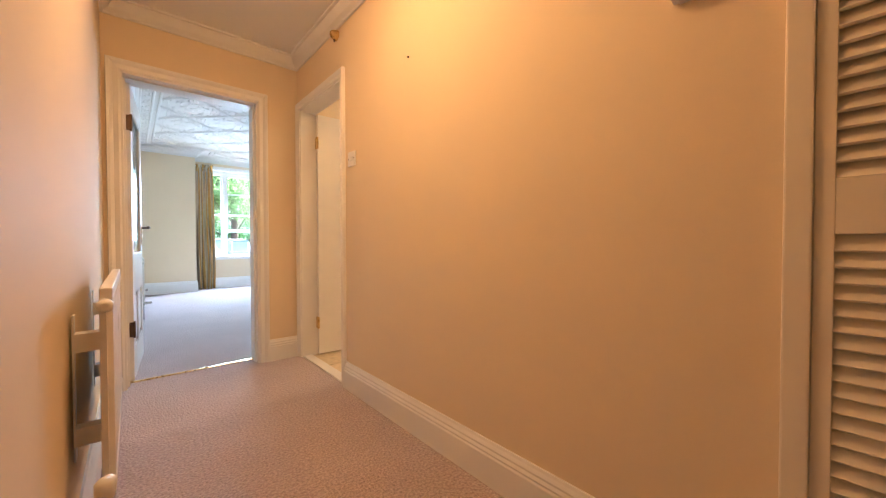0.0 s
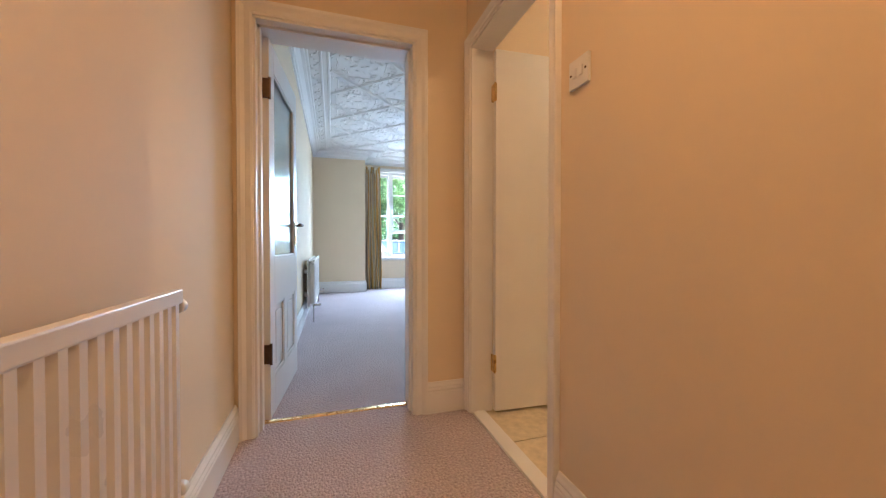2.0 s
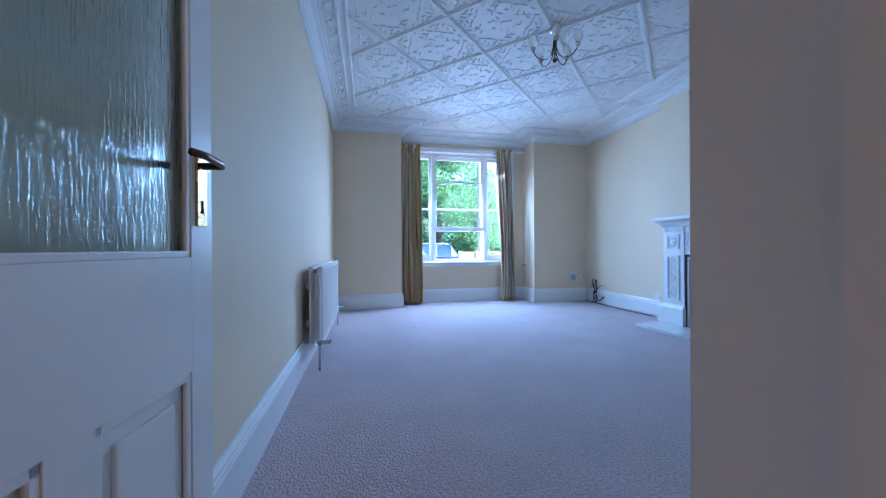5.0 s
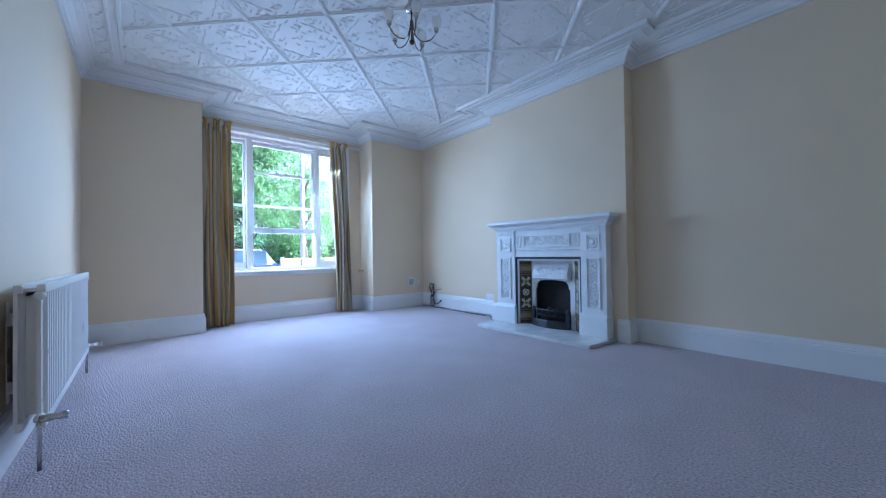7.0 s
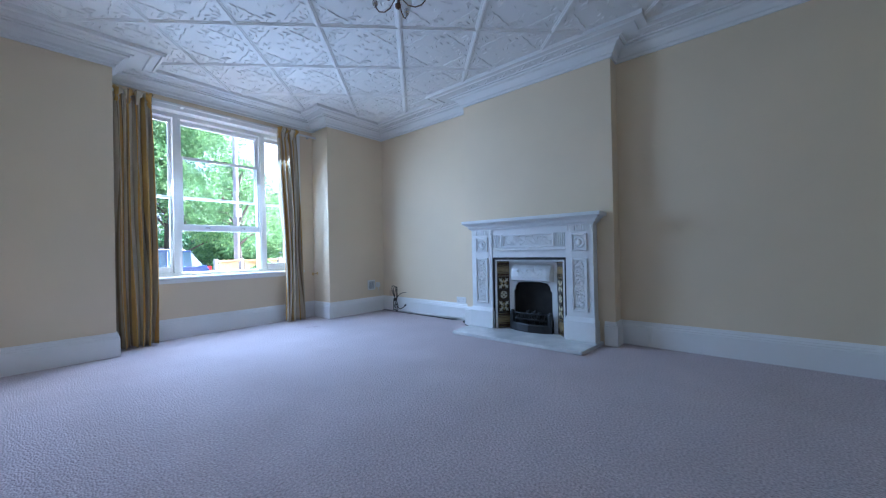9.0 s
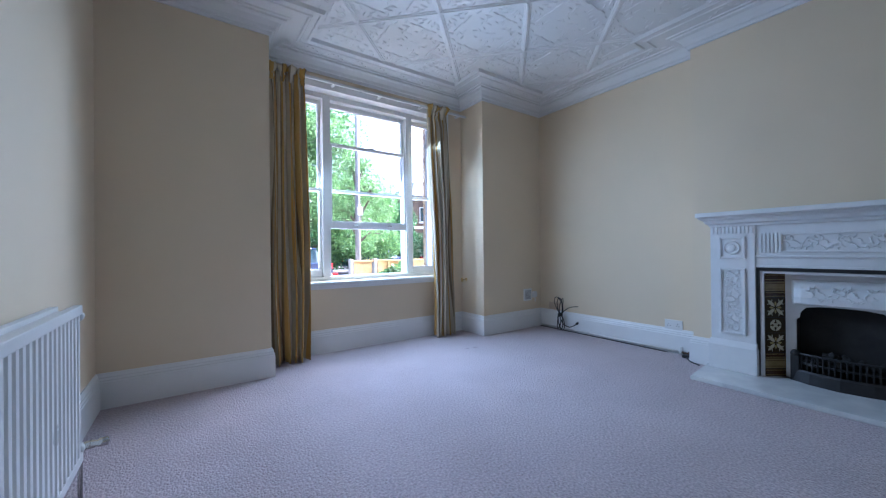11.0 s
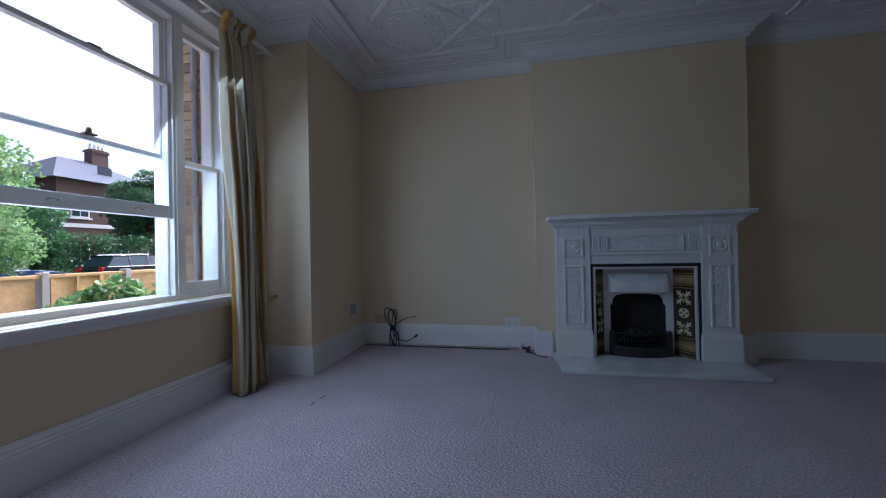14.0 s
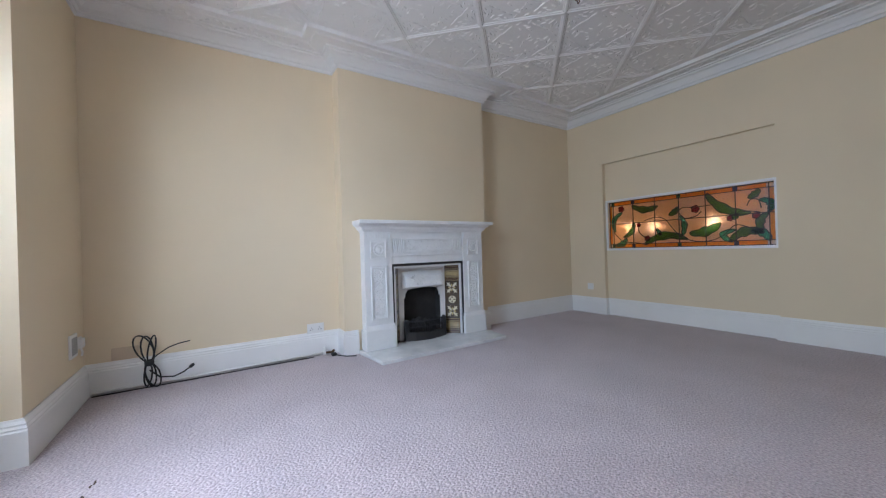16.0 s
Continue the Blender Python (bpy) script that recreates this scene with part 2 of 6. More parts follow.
MORTAR = material("mortar", (0.45, 0.40, 0.33), 0.95, 0.2, 20.0, 0.5, 60)
SLATE = piece_material("roof_slate", ((0.10, 0.11, 0.13), (0.13, 0.14, 0.16), (0.09, 0.10, 0.11)), 0.7, 0.5)
SLATE.node_tree.nodes["Principled BSDF"].inputs["Specular IOR Level"].default_value = 0.05
FENCEWOOD = piece_material("new_pine_board", ((0.56, 0.36, 0.16), (0.62, 0.42, 0.20), (0.50, 0.31, 0.13)), 0.75, 0.4)
CONCRETE = material("concrete", (0.42, 0.40, 0.37), 0.9, 0.15, 9.0, 0.5, 60)
ASPHALT = material("asphalt", (0.06, 0.06, 0.06), 0.9, 0.25, 6.0, 0.6, 90)
PAVING = material("garden_paving", (0.20, 0.185, 0.165), 0.9, 0.2, 3.0, 0.5, 60)
BARK = material("bark", (0.11, 0.085, 0.06), 0.95, 0.4, 12.0, 0.8, 30)
POLEWOOD = material("weathered_pole", (0.27, 0.26, 0.25), 0.9, 0.3, 6.0, 0.5, 40)
LEAF_A = leaf_material("leaf_bright", (0.20, 0.32, 0.10), (0.09, 0.19, 0.07))
LEAF_B = leaf_material("leaf_dark", (0.07, 0.16, 0.05), (0.03, 0.09, 0.04))
CARBLUE = material("car_paint_dark_blue", (0.025, 0.045, 0.11), 0.2, 0.1, 3.0, coat=1.0)
CARBLACK = material("car_paint_black", (0.012, 0.013, 0.016), 0.2, 0.1, 3.0, coat=1.0)
CARWHITE = material("car_paint_white", (0.72, 0.73, 0.74), 0.2, 0.04, 3.0, coat=1.0)
CARGLASS = material("car_glass", (0.03, 0.05, 0.06), 0.05, 0.1, 3.0)
REDLIGHT = material("red_lamp_lens", (0.55, 0.02, 0.02), 0.15, 0.1, 10.0)
BULB = glow_material("warm_bulb", KITCHEN_WARM, KITCHEN_GLOW)
DOME = glow_material("opal_dome", WARM, HALL_GLOW)
GLOW_SPOT = glow_material("glow_spot_bulb", KITCHEN_WARM, 1.3)


# ---- mesh helpers ----
def part(name, bm, mat, parent=None, label="", smooth=False):
    me = bpy.data.meshes.new(name)
    bmesh.ops.recalc_face_normals(bm, faces=bm.faces)
    bm.to_mesh(me)
    bm.free()
    if smooth:
        me.shade_smooth()
    me.materials.append(mat)
    ob = new(name, me)
    ob.parent = parent
    if label:
        tagged(ob, label)
    return ob


def thing(name, label, category, m=None, group="", kind=""):
    ob = new(name)
    if m is not None:
        ob.matrix_world = m
    return tagged(ob, label, category, group, kind)


def structure(name, bm, mat, label, category, smooth=False):
    return tagged(part(name, bm, mat, None, "", smooth), label, category, "", "structure")


def add_box(bm, x0, x1, y0, y1, z0, z1, bevel=0.0, m=None):
    r = bmesh.ops.create_cube(bm, size=1.0)
    vs = r["verts"]
    for v in vs:
        v.co = Vector((x0 + (v.co.x + 0.5) * (x1 - x0), y0 + (v.co.y + 0.5) * (y1 - y0), z0 + (v.co.z + 0.5) * (z1 - z0)))
    if bevel:
        es = list({e for v in vs for e in v.link_edges})
        out = bmesh.ops.bevel(bm, geom=es, offset=bevel, segments=2, affect="EDGES", profile=0.6)
        vs = list({v for f in out["faces"] for v in f.verts} | {v for v in vs if v.is_valid})
    if m is not None:
        bmesh.ops.transform(bm, matrix=m, verts=[v for v in vs if v.is_valid])
    return bm


def box(x0, x1, y0, y1, z0, z1, bevel=0.0):
    return add_box(bmesh.new(), x0, x1, y0, y1, z0, z1, bevel)


def sweep(path, profile, closed=False, bm=None, cap=True):
    """A profile of (distance to the left of the path, height) drawn along a plan path with mitred corners."""
    bm = bm or bmesh.new()
    pts = [Vector((x, y)) for x, y in path]
    n = len(pts)
    rings = []
    for i, p in enumerate(pts):
        a = (p - pts[i - 1]).normalized() if closed or i else None
        b = (pts[(i + 1) % n] - p).normalized() if closed or i < n - 1 else None
        a, b = a or b, b or a
        na, nb = Vector((-a.y, a.x)), Vector((-b.y, b.x))
        off = (na + nb) / max(0.2, 1 + na.dot(nb))
        rings.append([bm.verts.new((p.x + off.x * d, p.y + off.y * d, z)) for d, z in profile])
    for i in range(n if closed else n - 1):
        r, s = rings[i], rings[(i + 1) % n]
        for j in range(len(profile) - 1):
            bm.faces.new((r[j], s[j], s[j + 1], r[j + 1]))
        bm.faces.new((r[-1], s[-1], s[0], r[0]))
    if cap and not closed:
        bm.faces.new(rings[0])
        bm.faces.new(list(reversed(rings[-1])))
    return bm


def lathe(profile, segs=16, bm=None, m=None):
    """A turned solid about z from (radius, height) pairs."""
    bm = bm or bmesh.new()
    rings = []
    for r, z in profile:
        if r < 1e-5:
            rings.append([bm.verts.new((0, 0, z))])
        else:
            rings.append([bm.verts.new((r * math.cos(2 * math.pi * k / segs), r * math.sin(2 * math.pi * k / segs), z)) for k in range(segs)])
    for a, b in zip(rings, rings[1:]):
        for k in range(segs):
            k2 = (k + 1) % segs
            if len(a) == 1 and len(b) == 1:
                continue
            if len(a) == 1:
                bm.faces.new((a[0], b[k], b[k2]))
            elif len(b) == 1:
                bm.faces.new((a[k], a[k2], b[0]))
            else:
                bm.faces.new((a[k], a[k2], b[k2], b[k]))
    if m is not None:
        bmesh.ops.transform(bm, matrix=m, verts=[v for r in rings for v in r])
    return bm


def tube(points, radius, segs=8, bm=None, taper=None):
    """A round bar along points in space."""
    bm = bm or bmesh.new()
    pts = [Vector(p) for p in points]
    rings = []
    for i, p in enumerate(pts):
        d = (pts[min(i + 1, len(pts) - 1)] - pts[max(i - 1, 0)]).normalized()
        u = d.cross(Vector((0, 0, 1)) if abs(d.z) < 0.9 else Vector((1, 0, 0))).normalized()
        w = d.cross(u)
        r = radius if taper is None else radius + (taper - radius) * i / (len(pts) - 1)
        rings.append([bm.verts.new(p + r * (math.cos(2 * math.pi * k / segs) * u + math.sin(2 * math.pi * k / segs) * w)) for k in range(segs)])
    for a, b in zip(rings, rings[1:]):
        for k in range(segs):
            bm.faces.new((a[k], a[(k + 1) % segs], b[(k + 1) % segs], b[k]))
    bm.faces.new(rings[0])
    bm.faces.new(list(reversed(rings[-1])))
    return bm


def prism(outline, depth, m=None, bm=None):
    """An outline in (u, v) made depth thick along -w; m places u, v, w."""
    bm = bm or bmesh.new()
    a = [bm.verts.new((u, v, 0)) for u, v in outline]
    b = [bm.verts.new((u, v, -depth)) for u, v in outline]
    n = len(outline)
    bm.faces.new(a)
    bm.faces.new(list(reversed(b)))
    for i in range(n):
        bm.faces.new((a[i], b[i], b[(i + 1) % n], a[(i + 1) % n]))
    if m is not None:
        bmesh.ops.transform(bm, matrix=m, verts=a + b)
    return bm


def petal(bm, base, along, side, up, length, width, height):
    """One carved leaf: a low ridge with pointed ends on a flat ground."""
    def at(l, s, h):
        return bm.verts.new(base + along * (l * length) + side * (s * width) + up * (h * height))
    a, b = at(0, 0, 0), at(1, 0, 0)
    l1, l2, r1, r2 = at(0.3, 0.45, 0), at(0.7, 0.4, 0), at(0.3, -0.45, 0), at(0.7, -0.4, 0)
    t1, t2 = at(0.3, 0, 1), at(0.72, 0, 0.9)
    for f in ((a, t1, l1), (l1, t1, t2, l2), (l2, t2, b), (a, r1, t1), (r1, r2, t2, t1), (r2, b, t2)):
        bm.faces.new(f)


def frame_matrix(origin, u, v):
    u, v = Vector(u), Vector(v)
    w = u.cross(v)
    return Matrix(((u.x, v.x, w.x, origin[0]), (u.y, v.y, w.y, origin[1]), (u.z, v.z, w.z, origin[2]), (0, 0, 0, 1)))


# ---- plan ----
XL, XR, XB = -0.02, 4.03, 3.86          # side walls and chimney breast of the living room
YN, YR, YF, YW = 3.285, 3.225, 8.38, 8.77  # near wall, its recess, front wall, bay back wall
BX0, BX1 = 0.95, 3.09                    # bay
BR0, BR1 = 5.0, 6.65                    # chimney breast
HX0, HX1, HY = -0.13, 1.06, 3.07         # hall
RZ, HZ = 2.715, 2.46                      # ceilings
D0, D1, DZ = -0.04, 0.755, 2.04          # living room door opening
K0, K1, KZ = 2.24, 3.0, 2.03             # kitchen door opening
S0, S1, SZ0, SZ1 = 1.80, 3.47, 0.87, 1.47  # stained glass opening
W0, W1, WZ0, WZ1 = 1.15, 2.83, 0.66, 2.46  # bay window opening

# ---- structure ----
structure("floor_living_room", box(XL - 0.1, XR + 0.1, 3.205, YW + 0.1, -0.2, 0.0), CARPET, "mauve-beige loop pile carpet wall to wall", "carpet")
structure("floor_hall", box(HX0 - 0.1, HX1 + 0.003, -1.6, 3.2045, -0.2, 0.0), CARPET, "mauve-beige loop pile carpet in the hall", "carpet")
structure("floor_kitchen", box(HX1 + 0.06, XR, 0.0, HY, -0.2, -0.008), GROUT, "cream square ceramic floor tiles with grey grout", "tiled floor")

structure("wall_hall_left", box(HX0 - 0.15, HX0, -1.6, HY, 0, HZ + 0.1), WALL, "cream painted hall wall beside the radiator", "wall")
bm = prism([(-v, z) for v, z in ((-1.6, 0), (-1.6, HZ + 0.1), (HY, HZ + 0.1), (HY, 0), (K1, 0), (K1, KZ), (K0, KZ), (K0, 0), (0.1, 0), (0.1, 2.05), (-0.75, 2.05), (-0.75, 0))],
           0.12, frame_matrix((HX1, 0, 0), (0, -1, 0), (0, 0, 1)))
structure("wall_hall_right", bm, WALL, "cream painted hall wall with kitchen doorway", "wall")
structure("wall_cupboard_back", box(HX1 + 0.6, HX1 + 0.7, -1.6, 0.1, 0, HZ + 0.1), WALL, "plain wall at the back of the cupboard", "wall")
structure("wall_hall_end", box(HX0 - 0.15, HX1 + 0.7, -1.75, -1.6, 0, HZ + 0.1), WALL, "cream painted wall closing the hall", "wall")
bm = bmesh.new()
TOP = RZ + 0.2
add_box(bm, HX0 - 0.15, D0, HY, YR, 0, TOP)
add_box(bm, D0, D1, HY, YR, DZ, TOP)
add_box(bm, D1, S0, HY, YR, 0, TOP)
add_box(bm, S0, S1, HY, YR, 0, SZ0)
add_box(bm, S0, S1, HY, YR, SZ1, TOP)
add_box(bm, S1, XR + 0.2, HY, YR, 0, TOP)
add_box(bm, HX0 - 0.15, D0, YR, YN, 0, TOP)
add_box(bm, D0, D1, YR, YN, DZ, TOP)
add_box(bm, D1, 1.77, YR, YN, 0, TOP)
add_box(bm, 1.77, 3.50, YR, YN, 1.98, TOP)
add_box(bm, 3.50, XR + 0.2, YR, YN, 0, TOP)
structure("wall_between_rooms", bm, WALL, "cream wall with a shallow recess round a stained glass panel", "wall")
structure("wall_living_left", box(XL - 0.2, XL, YN, YF + 0.6, 0, TOP), WALL, "plain cream painted living room wall", "wall")
bm = bmesh.new()
add_box(bm, XR, XR + 0.2, YN, YF + 0.6, 0, TOP)
structure("wall_fireplace_side", bm, WALL, "cream painted wall with alcoves beside the chimney breast", "wall")
bm = prism([(-BR0, 0), (-BR0, TOP), (-BR1, TOP), (-BR1, 0), (-6.205, 0), (-6.205, 0.79), (-5.42, 0.79), (-5.42, 0)], XR - XB, frame_matrix((XB, 0, 0), (0, -1, 0), (0, 0, 1)))
structure("chimney_breast", bm, WALL, "cream painted chimney breast behind the fireplace", "chimney breast")
bm = bmesh.new()
add_box(bm, XL - 0.2, BX0, YF, 9.10, 0, TOP)
add_box(bm, BX1, XR + 0.2, YF, 9.10, 0, TOP)
add_box(bm, BX0, W0, YW, 9.10, 0, TOP)
add_box(bm, W1, BX1, YW, 9.10, 0, TOP)
add_box(bm, W0, W1, YW, 9.10, 0, WZ0)
add_box(bm, W0, W1, YW, 9.10, WZ1, TOP)
structure("wall_front", bm, WALL, "cream painted front wall with a square window bay", "wall")
bm = bmesh.new()
add_box(bm, HX1 + 0.12, XR + 0.2, -0.1, 0.0, 0, HZ + 0.1)
add_box(bm, XR, XR + 0.2, 0.0, HY, 0, HZ + 0.1)
structure("wall_kitchen", bm, WALL, "cream painted kitchen walls", "wall")
structure("ceiling_kitchen", box(HX1, XR + 0.2, -0.1, HY, HZ + 0.1, HZ + 0.2), CEIL, "white painted kitchen ceiling", "ceiling")
structure("ceiling_hall", box(HX0 - 0.15, HX1 + 0.05, -1.75, HY, HZ, HZ + 0.1), CEIL, "plain white painted hall ceiling", "ceiling")

# living room ceiling: slab, diagonal ribs and embossed panels
NX, NY, HALF = 1.984, 5.765, 0.457


def in_panel(x, y):
    if 3.69 < y < 8.05 and 0.315 < x < (3.52 if 4.65 < y < 6.98 else 3.69):
        return True
    return 1.29 < x < 2.75 and 8.0 < y < 8.43


bm = box(XL - 0.2, XR + 0.2, YN - 0.28, YW + 0.3, RZ, RZ + 0.15)
q = math.sqrt(0.5)
for sgn in (1, -1):
    for k in range(-9, 10):
        cx, cy = NX + k * HALF, NY - sgn * k * HALF
        if sgn == -1:
            cx, cy = NX + k * HALF, NY + k * HALF
        ax, ay = (q, q) if sgn == 1 else (q, -q)
        run = None
        for i in range(-700, 701):
            s = i * 0.01
            ok = in_panel(cx + ax * s, cy + ay * s) and i < 700
            if ok and run is None:
                run = s
            if not ok and run is not None:
                mid, ln = (run + s) / 2, (s - run) + 0.03
                if ln > 0.06:
                    ang = math.degrees(math.atan2(ay, ax))
                    mm = pose(cx + ax * mid, cy + ay * mid, 0, 0, 0, ang)
                    prof = [(-0.027, RZ + 0.001), (-0.022, RZ - 0.007), (-0.013, RZ - 0.008), (-0.009, RZ - 0.014), (0.009, RZ - 0.014), (0.013, RZ - 0.008), (0.022, RZ - 0.007), (0.027, RZ + 0.001)]
                    before = set(bm.verts)
                    sweep([(-ln / 2, 0), (ln / 2, 0)], prof, bm=bm)
                    bmesh.ops.transform(bm, matrix=mm, verts=[v for v in bm.verts if v not in before])
                run = None
side = HALF * math.sqrt(2)
emb = bmesh.new()
DOWN = Vector((0, 0, -1))
rng = random.Random(4)
SPRIG = []                              # trailing sprigs over the middle of a panel
for k in range(46):
    x, y = rng.uniform(-0.21, 0.21), rng.uniform(-0.21, 0.21)
    if abs(x) + abs(y) < 0.24:
        SPRIG.append((x, y, 2.2 * math.sin(x * 14) + 1.8 * math.cos(y * 13) + rng.uniform(-0.5, 0.5), rng.uniform(0.035, 0.065)))
for i in range(-8, 9):
    for j in range(-8, 9):
        if (i + j) % 2 == 0:
            continue
        c = Vector((NX + i * HALF, NY + j * HALF, RZ))
        u, v = Vector((q, q, 0)), Vector((-q, q, 0))
        for x, y, turn, ln in SPRIG:
            p, d = c + u * x + v * y, u * math.cos(turn) + v * math.sin(turn)
            tip = p + d * ln
            if in_panel(p.x, p.y) and in_panel(tip.x, tip.y):
                petal(emb, p, d, d.cross(DOWN), DOWN, ln, ln * 0.3, 0.0048)
        for qi in range(4):
            a = (math.pi / 2) * qi
            du = u * math.cos(a) + v * math.sin(a)
            dv = -u * math.sin(a) + v * math.cos(a)
            inward, across = -(du + dv).normalized(), (du - dv).normalized()
            corner = c + (du + dv) * (side * 0.425)
            marks = []
            # fan of leaves in the corner, closed by a long ridge across it
            for k, (dist, off, turn, ln) in enumerate(((0.03, 0, 0, 0.07), (0.035, 0.03, 0.5, 0.06), (0.035, -0.03, -0.5, 0.06), (0.055, 0.06, 1.0, 0.055), (0.055, -0.06, -1.0, 0.055),
                                                       (0.09, 0.03, 0.7, 0.05), (0.09, -0.03, -0.7, 0.05), (0.10, 0.085, 1.3, 0.04), (0.10, -0.085, -1.3, 0.04))):
                marks.append((corner + inward * dist + across * off, (inward * math.cos(turn) + across * math.sin(turn)).normalized(), ln, 0.017))
            for k in range(-2, 2):
                marks.append((corner + inward * (0.150 + 0.006 * (k % 2)) + across * (k * 0.062), across, 0.070, 0.013))
            # scrolls between the corners
            for k, (out, along) in enumerate(((0.40, -0.055), (0.365, 0.005), (0.39, 0.04), (0.33, -0.035), (0.30, 0.02))):
                turn = (0.5, -0.4, 0.9, -0.8, 0.3)[k]
                marks.append((c + du * (side * out) + dv * along, (dv * math.cos(turn) + du * math.sin(turn)).normalized(), 0.055, 0.014))
            for p, d, ln, wd in marks:
                tip = p + d * ln
                if in_panel(p.x, p.y) and in_panel(tip.x, tip.y):
                    petal(emb, p, d, d.cross(DOWN), DOWN, ln, wd, 0.007)
tmp = bpy.data.meshes.new("embossing")
emb.to_mesh(tmp)
emb.free()
bm.from_mesh(tmp)
bpy.data.meshes.remove(tmp)
structure("ceiling_living_room", bm, CEIL, "white embossed plaster ceiling with diagonal ribs", "ceiling")

ROOM = [(XL, YN), (XR, YN), (XR, BR0), (XB, BR0), (XB, BR1), (XR, BR1), (XR, YF), (BX1, YF), (BX1, YW), (BX0, YW), (BX0, YF), (XL, YF)]
cornice = [(0, 2.585), (0.018, 2.585), (0.022, 2.607), (0.035, 2.613), (0.045, 2.635), (0.075, 2.667), (0.105, 2.675), (0.108, 2.689), (0.13, 2.689), (0.134, 2.699),
           (0.232, 2.699), (0.236, 2.687), (0.252, 2.687), (0.258, 2.695), (0.300, 2.697), (0.304, 2.685), (0.324, 2.685), (0.332, RZ + 0.002), (0, RZ + 0.002)]
corn = structure("cornice_living_room", sweep(ROOM, cornice, True), CEIL, "white moulded plaster cornice round the room", "cornice")
# leaf ornament in the cornice's flat band
bm = bmesh.new()
for (ax, ay), (bx, by) in zip(ROOM, ROOM[1:] + ROOM[:1]):
    a, b = Vector((ax, ay, 0)), Vector((bx, by, 0))
    d = (b - a).normalized()
    nrm = Vector((-d.y, d.x, 0))
    steps = int((b - a).length / 0.045)
    for s in range(4, steps - 3):
        p = a + d * (s * 0.045) + nrm * (0.183 + 0.026 * math.sin(s * 1.3)) + Vector((0, 0, 2.698))
        dd = (d + nrm * 1.1 * math.cos(s * 1.3)).normalized()
        petal(bm, p, dd, dd.cross(DOWN), DOWN, 0.05, 0.03, 0.008)
part("leaf_band", bm, CEIL, corn)
hall_corn = [(0, 2.37), (0.012, 2.37), (0.016, 2.382), (0.04, 2.40), (0.06, 2.435), (0.066, 2.448), (0.085, 2.448), (0.085, HZ + 0.002), (0, HZ + 0.002)]
structure("cornice_hall", sweep([(HX0, -1.6), (HX1, -1.6), (HX1, HY), (HX0, HY)], hall_corn, True), CEIL, "white cove cornice round the hall ceiling", "cornice")


def skirting(name, path, h, label):
    prof = [(0, 0.0), (0.024, 0.0), (0.024, h - 0.055), (0.020, h - 0.048), (0.022, h - 0.04), (0.016, h - 0.030), (0.017, h - 0.022), (0.010, h - 0.010), (0.007, h), (0, h)]
    return structure(name, sweep(path, prof), TRIM, label, "skirting board")


skirting("baseboard_fireplace_side", [(0.86, YN), (1.77, YN), (1.77, YR), (3.50, YR), (3.50, YN), (XR, YN), (XR, BR0), (XB, BR0), (XB, 5.09)], 0.215, "tall white painted moulded skirting board")
skirting("baseboard_front", [(XB, 6.53), (XB, BR1), (XR, BR1), (XR, YF), (BX1, YF), (BX1, YW), (BX0, YW), (BX0, YF), (XL, YF), (XL, YN)], 0.215, "tall white painted moulded skirting board")
skirting("baseboard_hall_right", [(HX1, 0.1), (HX1, K0 - 0.06)], 0.17, "white painted moulded skirting board in the hall")
skirting("baseboard_hall_end", [(HX1 - 0.0, HY), (D1 + 0.065, HY)], 0.17, "short white painted skirting board beside doorway")
skirting("baseboard_hall_left", [(HX0, HY), (HX0, -1.6)], 0.17, "white painted moulded skirting board in the hall")


def architrave(name, origin, u, w0, w1, h, width, label, depth=0.02, mat=None):
    """Moulded door surround on a wall: two uprights and a head, mitred."""
    m = frame_matrix(origin, u, (0, 0, 1))
    bm = bmesh.new()
    prof = [(0, 0), (0.0, 0.012), (width * 0.15, 0.016), (width * 0.5, 0.012), (width * 0.75, 0.022), (width * 0.95, 0.024), (width, 0.018), (width, 0)]
    rings = []
    for (x, z), (ox, oz) in (((w0, 0), (-1, 0)), ((w0, h), (-1, 1)), ((w1, h), (1, 1)), ((w1, 0), (1, 0))):
        rings.append([bm.verts.new((x + ox * d, z + oz * d, t)) for d, t in prof])
    for a, b in zip(rings, rings[1:]):
        for k in range(len(prof)):
            k2 = (k + 1) % len(prof)
            bm.faces.new((a[k], b[k], b[k2], a[k2]))
    bm.faces.new(rings[0])
    bm.faces.new(rings[-1])
    bmesh.ops.transform(bm, matrix=m, verts=bm.verts)
    return structure(name, bm, mat or TRIM, label, "door frame")


# living room doorway: surround on both faces, lining and stops
architrave("trim_living_door_hall_side", (0, HY, 0), (1, 0, 0), D0, D1, DZ, 0.07, "white moulded door surround")
structure("trim_living_door_room_side", box(D1, D1 + 0.07, YN - 0.002, YN + 0.010, 0, DZ + 0.07, 0.003), TRIM, "white door surround on the living room side", "door frame")
bm = bmesh.new()
add_box(bm, D0 - 0.001, D0 + 0.012, HY - 0.004, YN + 0.002, 0, DZ)
add_box(bm, D1 - 0.012, D1 + 0.001, HY - 0.004, YN + 0.002, 0, DZ)
add_box(bm, D0, D1, HY - 0.004, YN + 0.004, DZ - 0.012, DZ + 0.001)
add_box(bm, D0 + 0.012, D0 + 0.024, HY + 0.05, HY + 0.10, 0, DZ - 0.012)
add_box(bm, D1 - 0.024, D1 - 0.012, HY + 0.05, HY + 0.10, 0, DZ - 0.012)
add_box(bm, D0 + 0.012, D1 - 0.012, HY + 0.05, HY + 0.10, DZ - 0.024, DZ - 0.012)
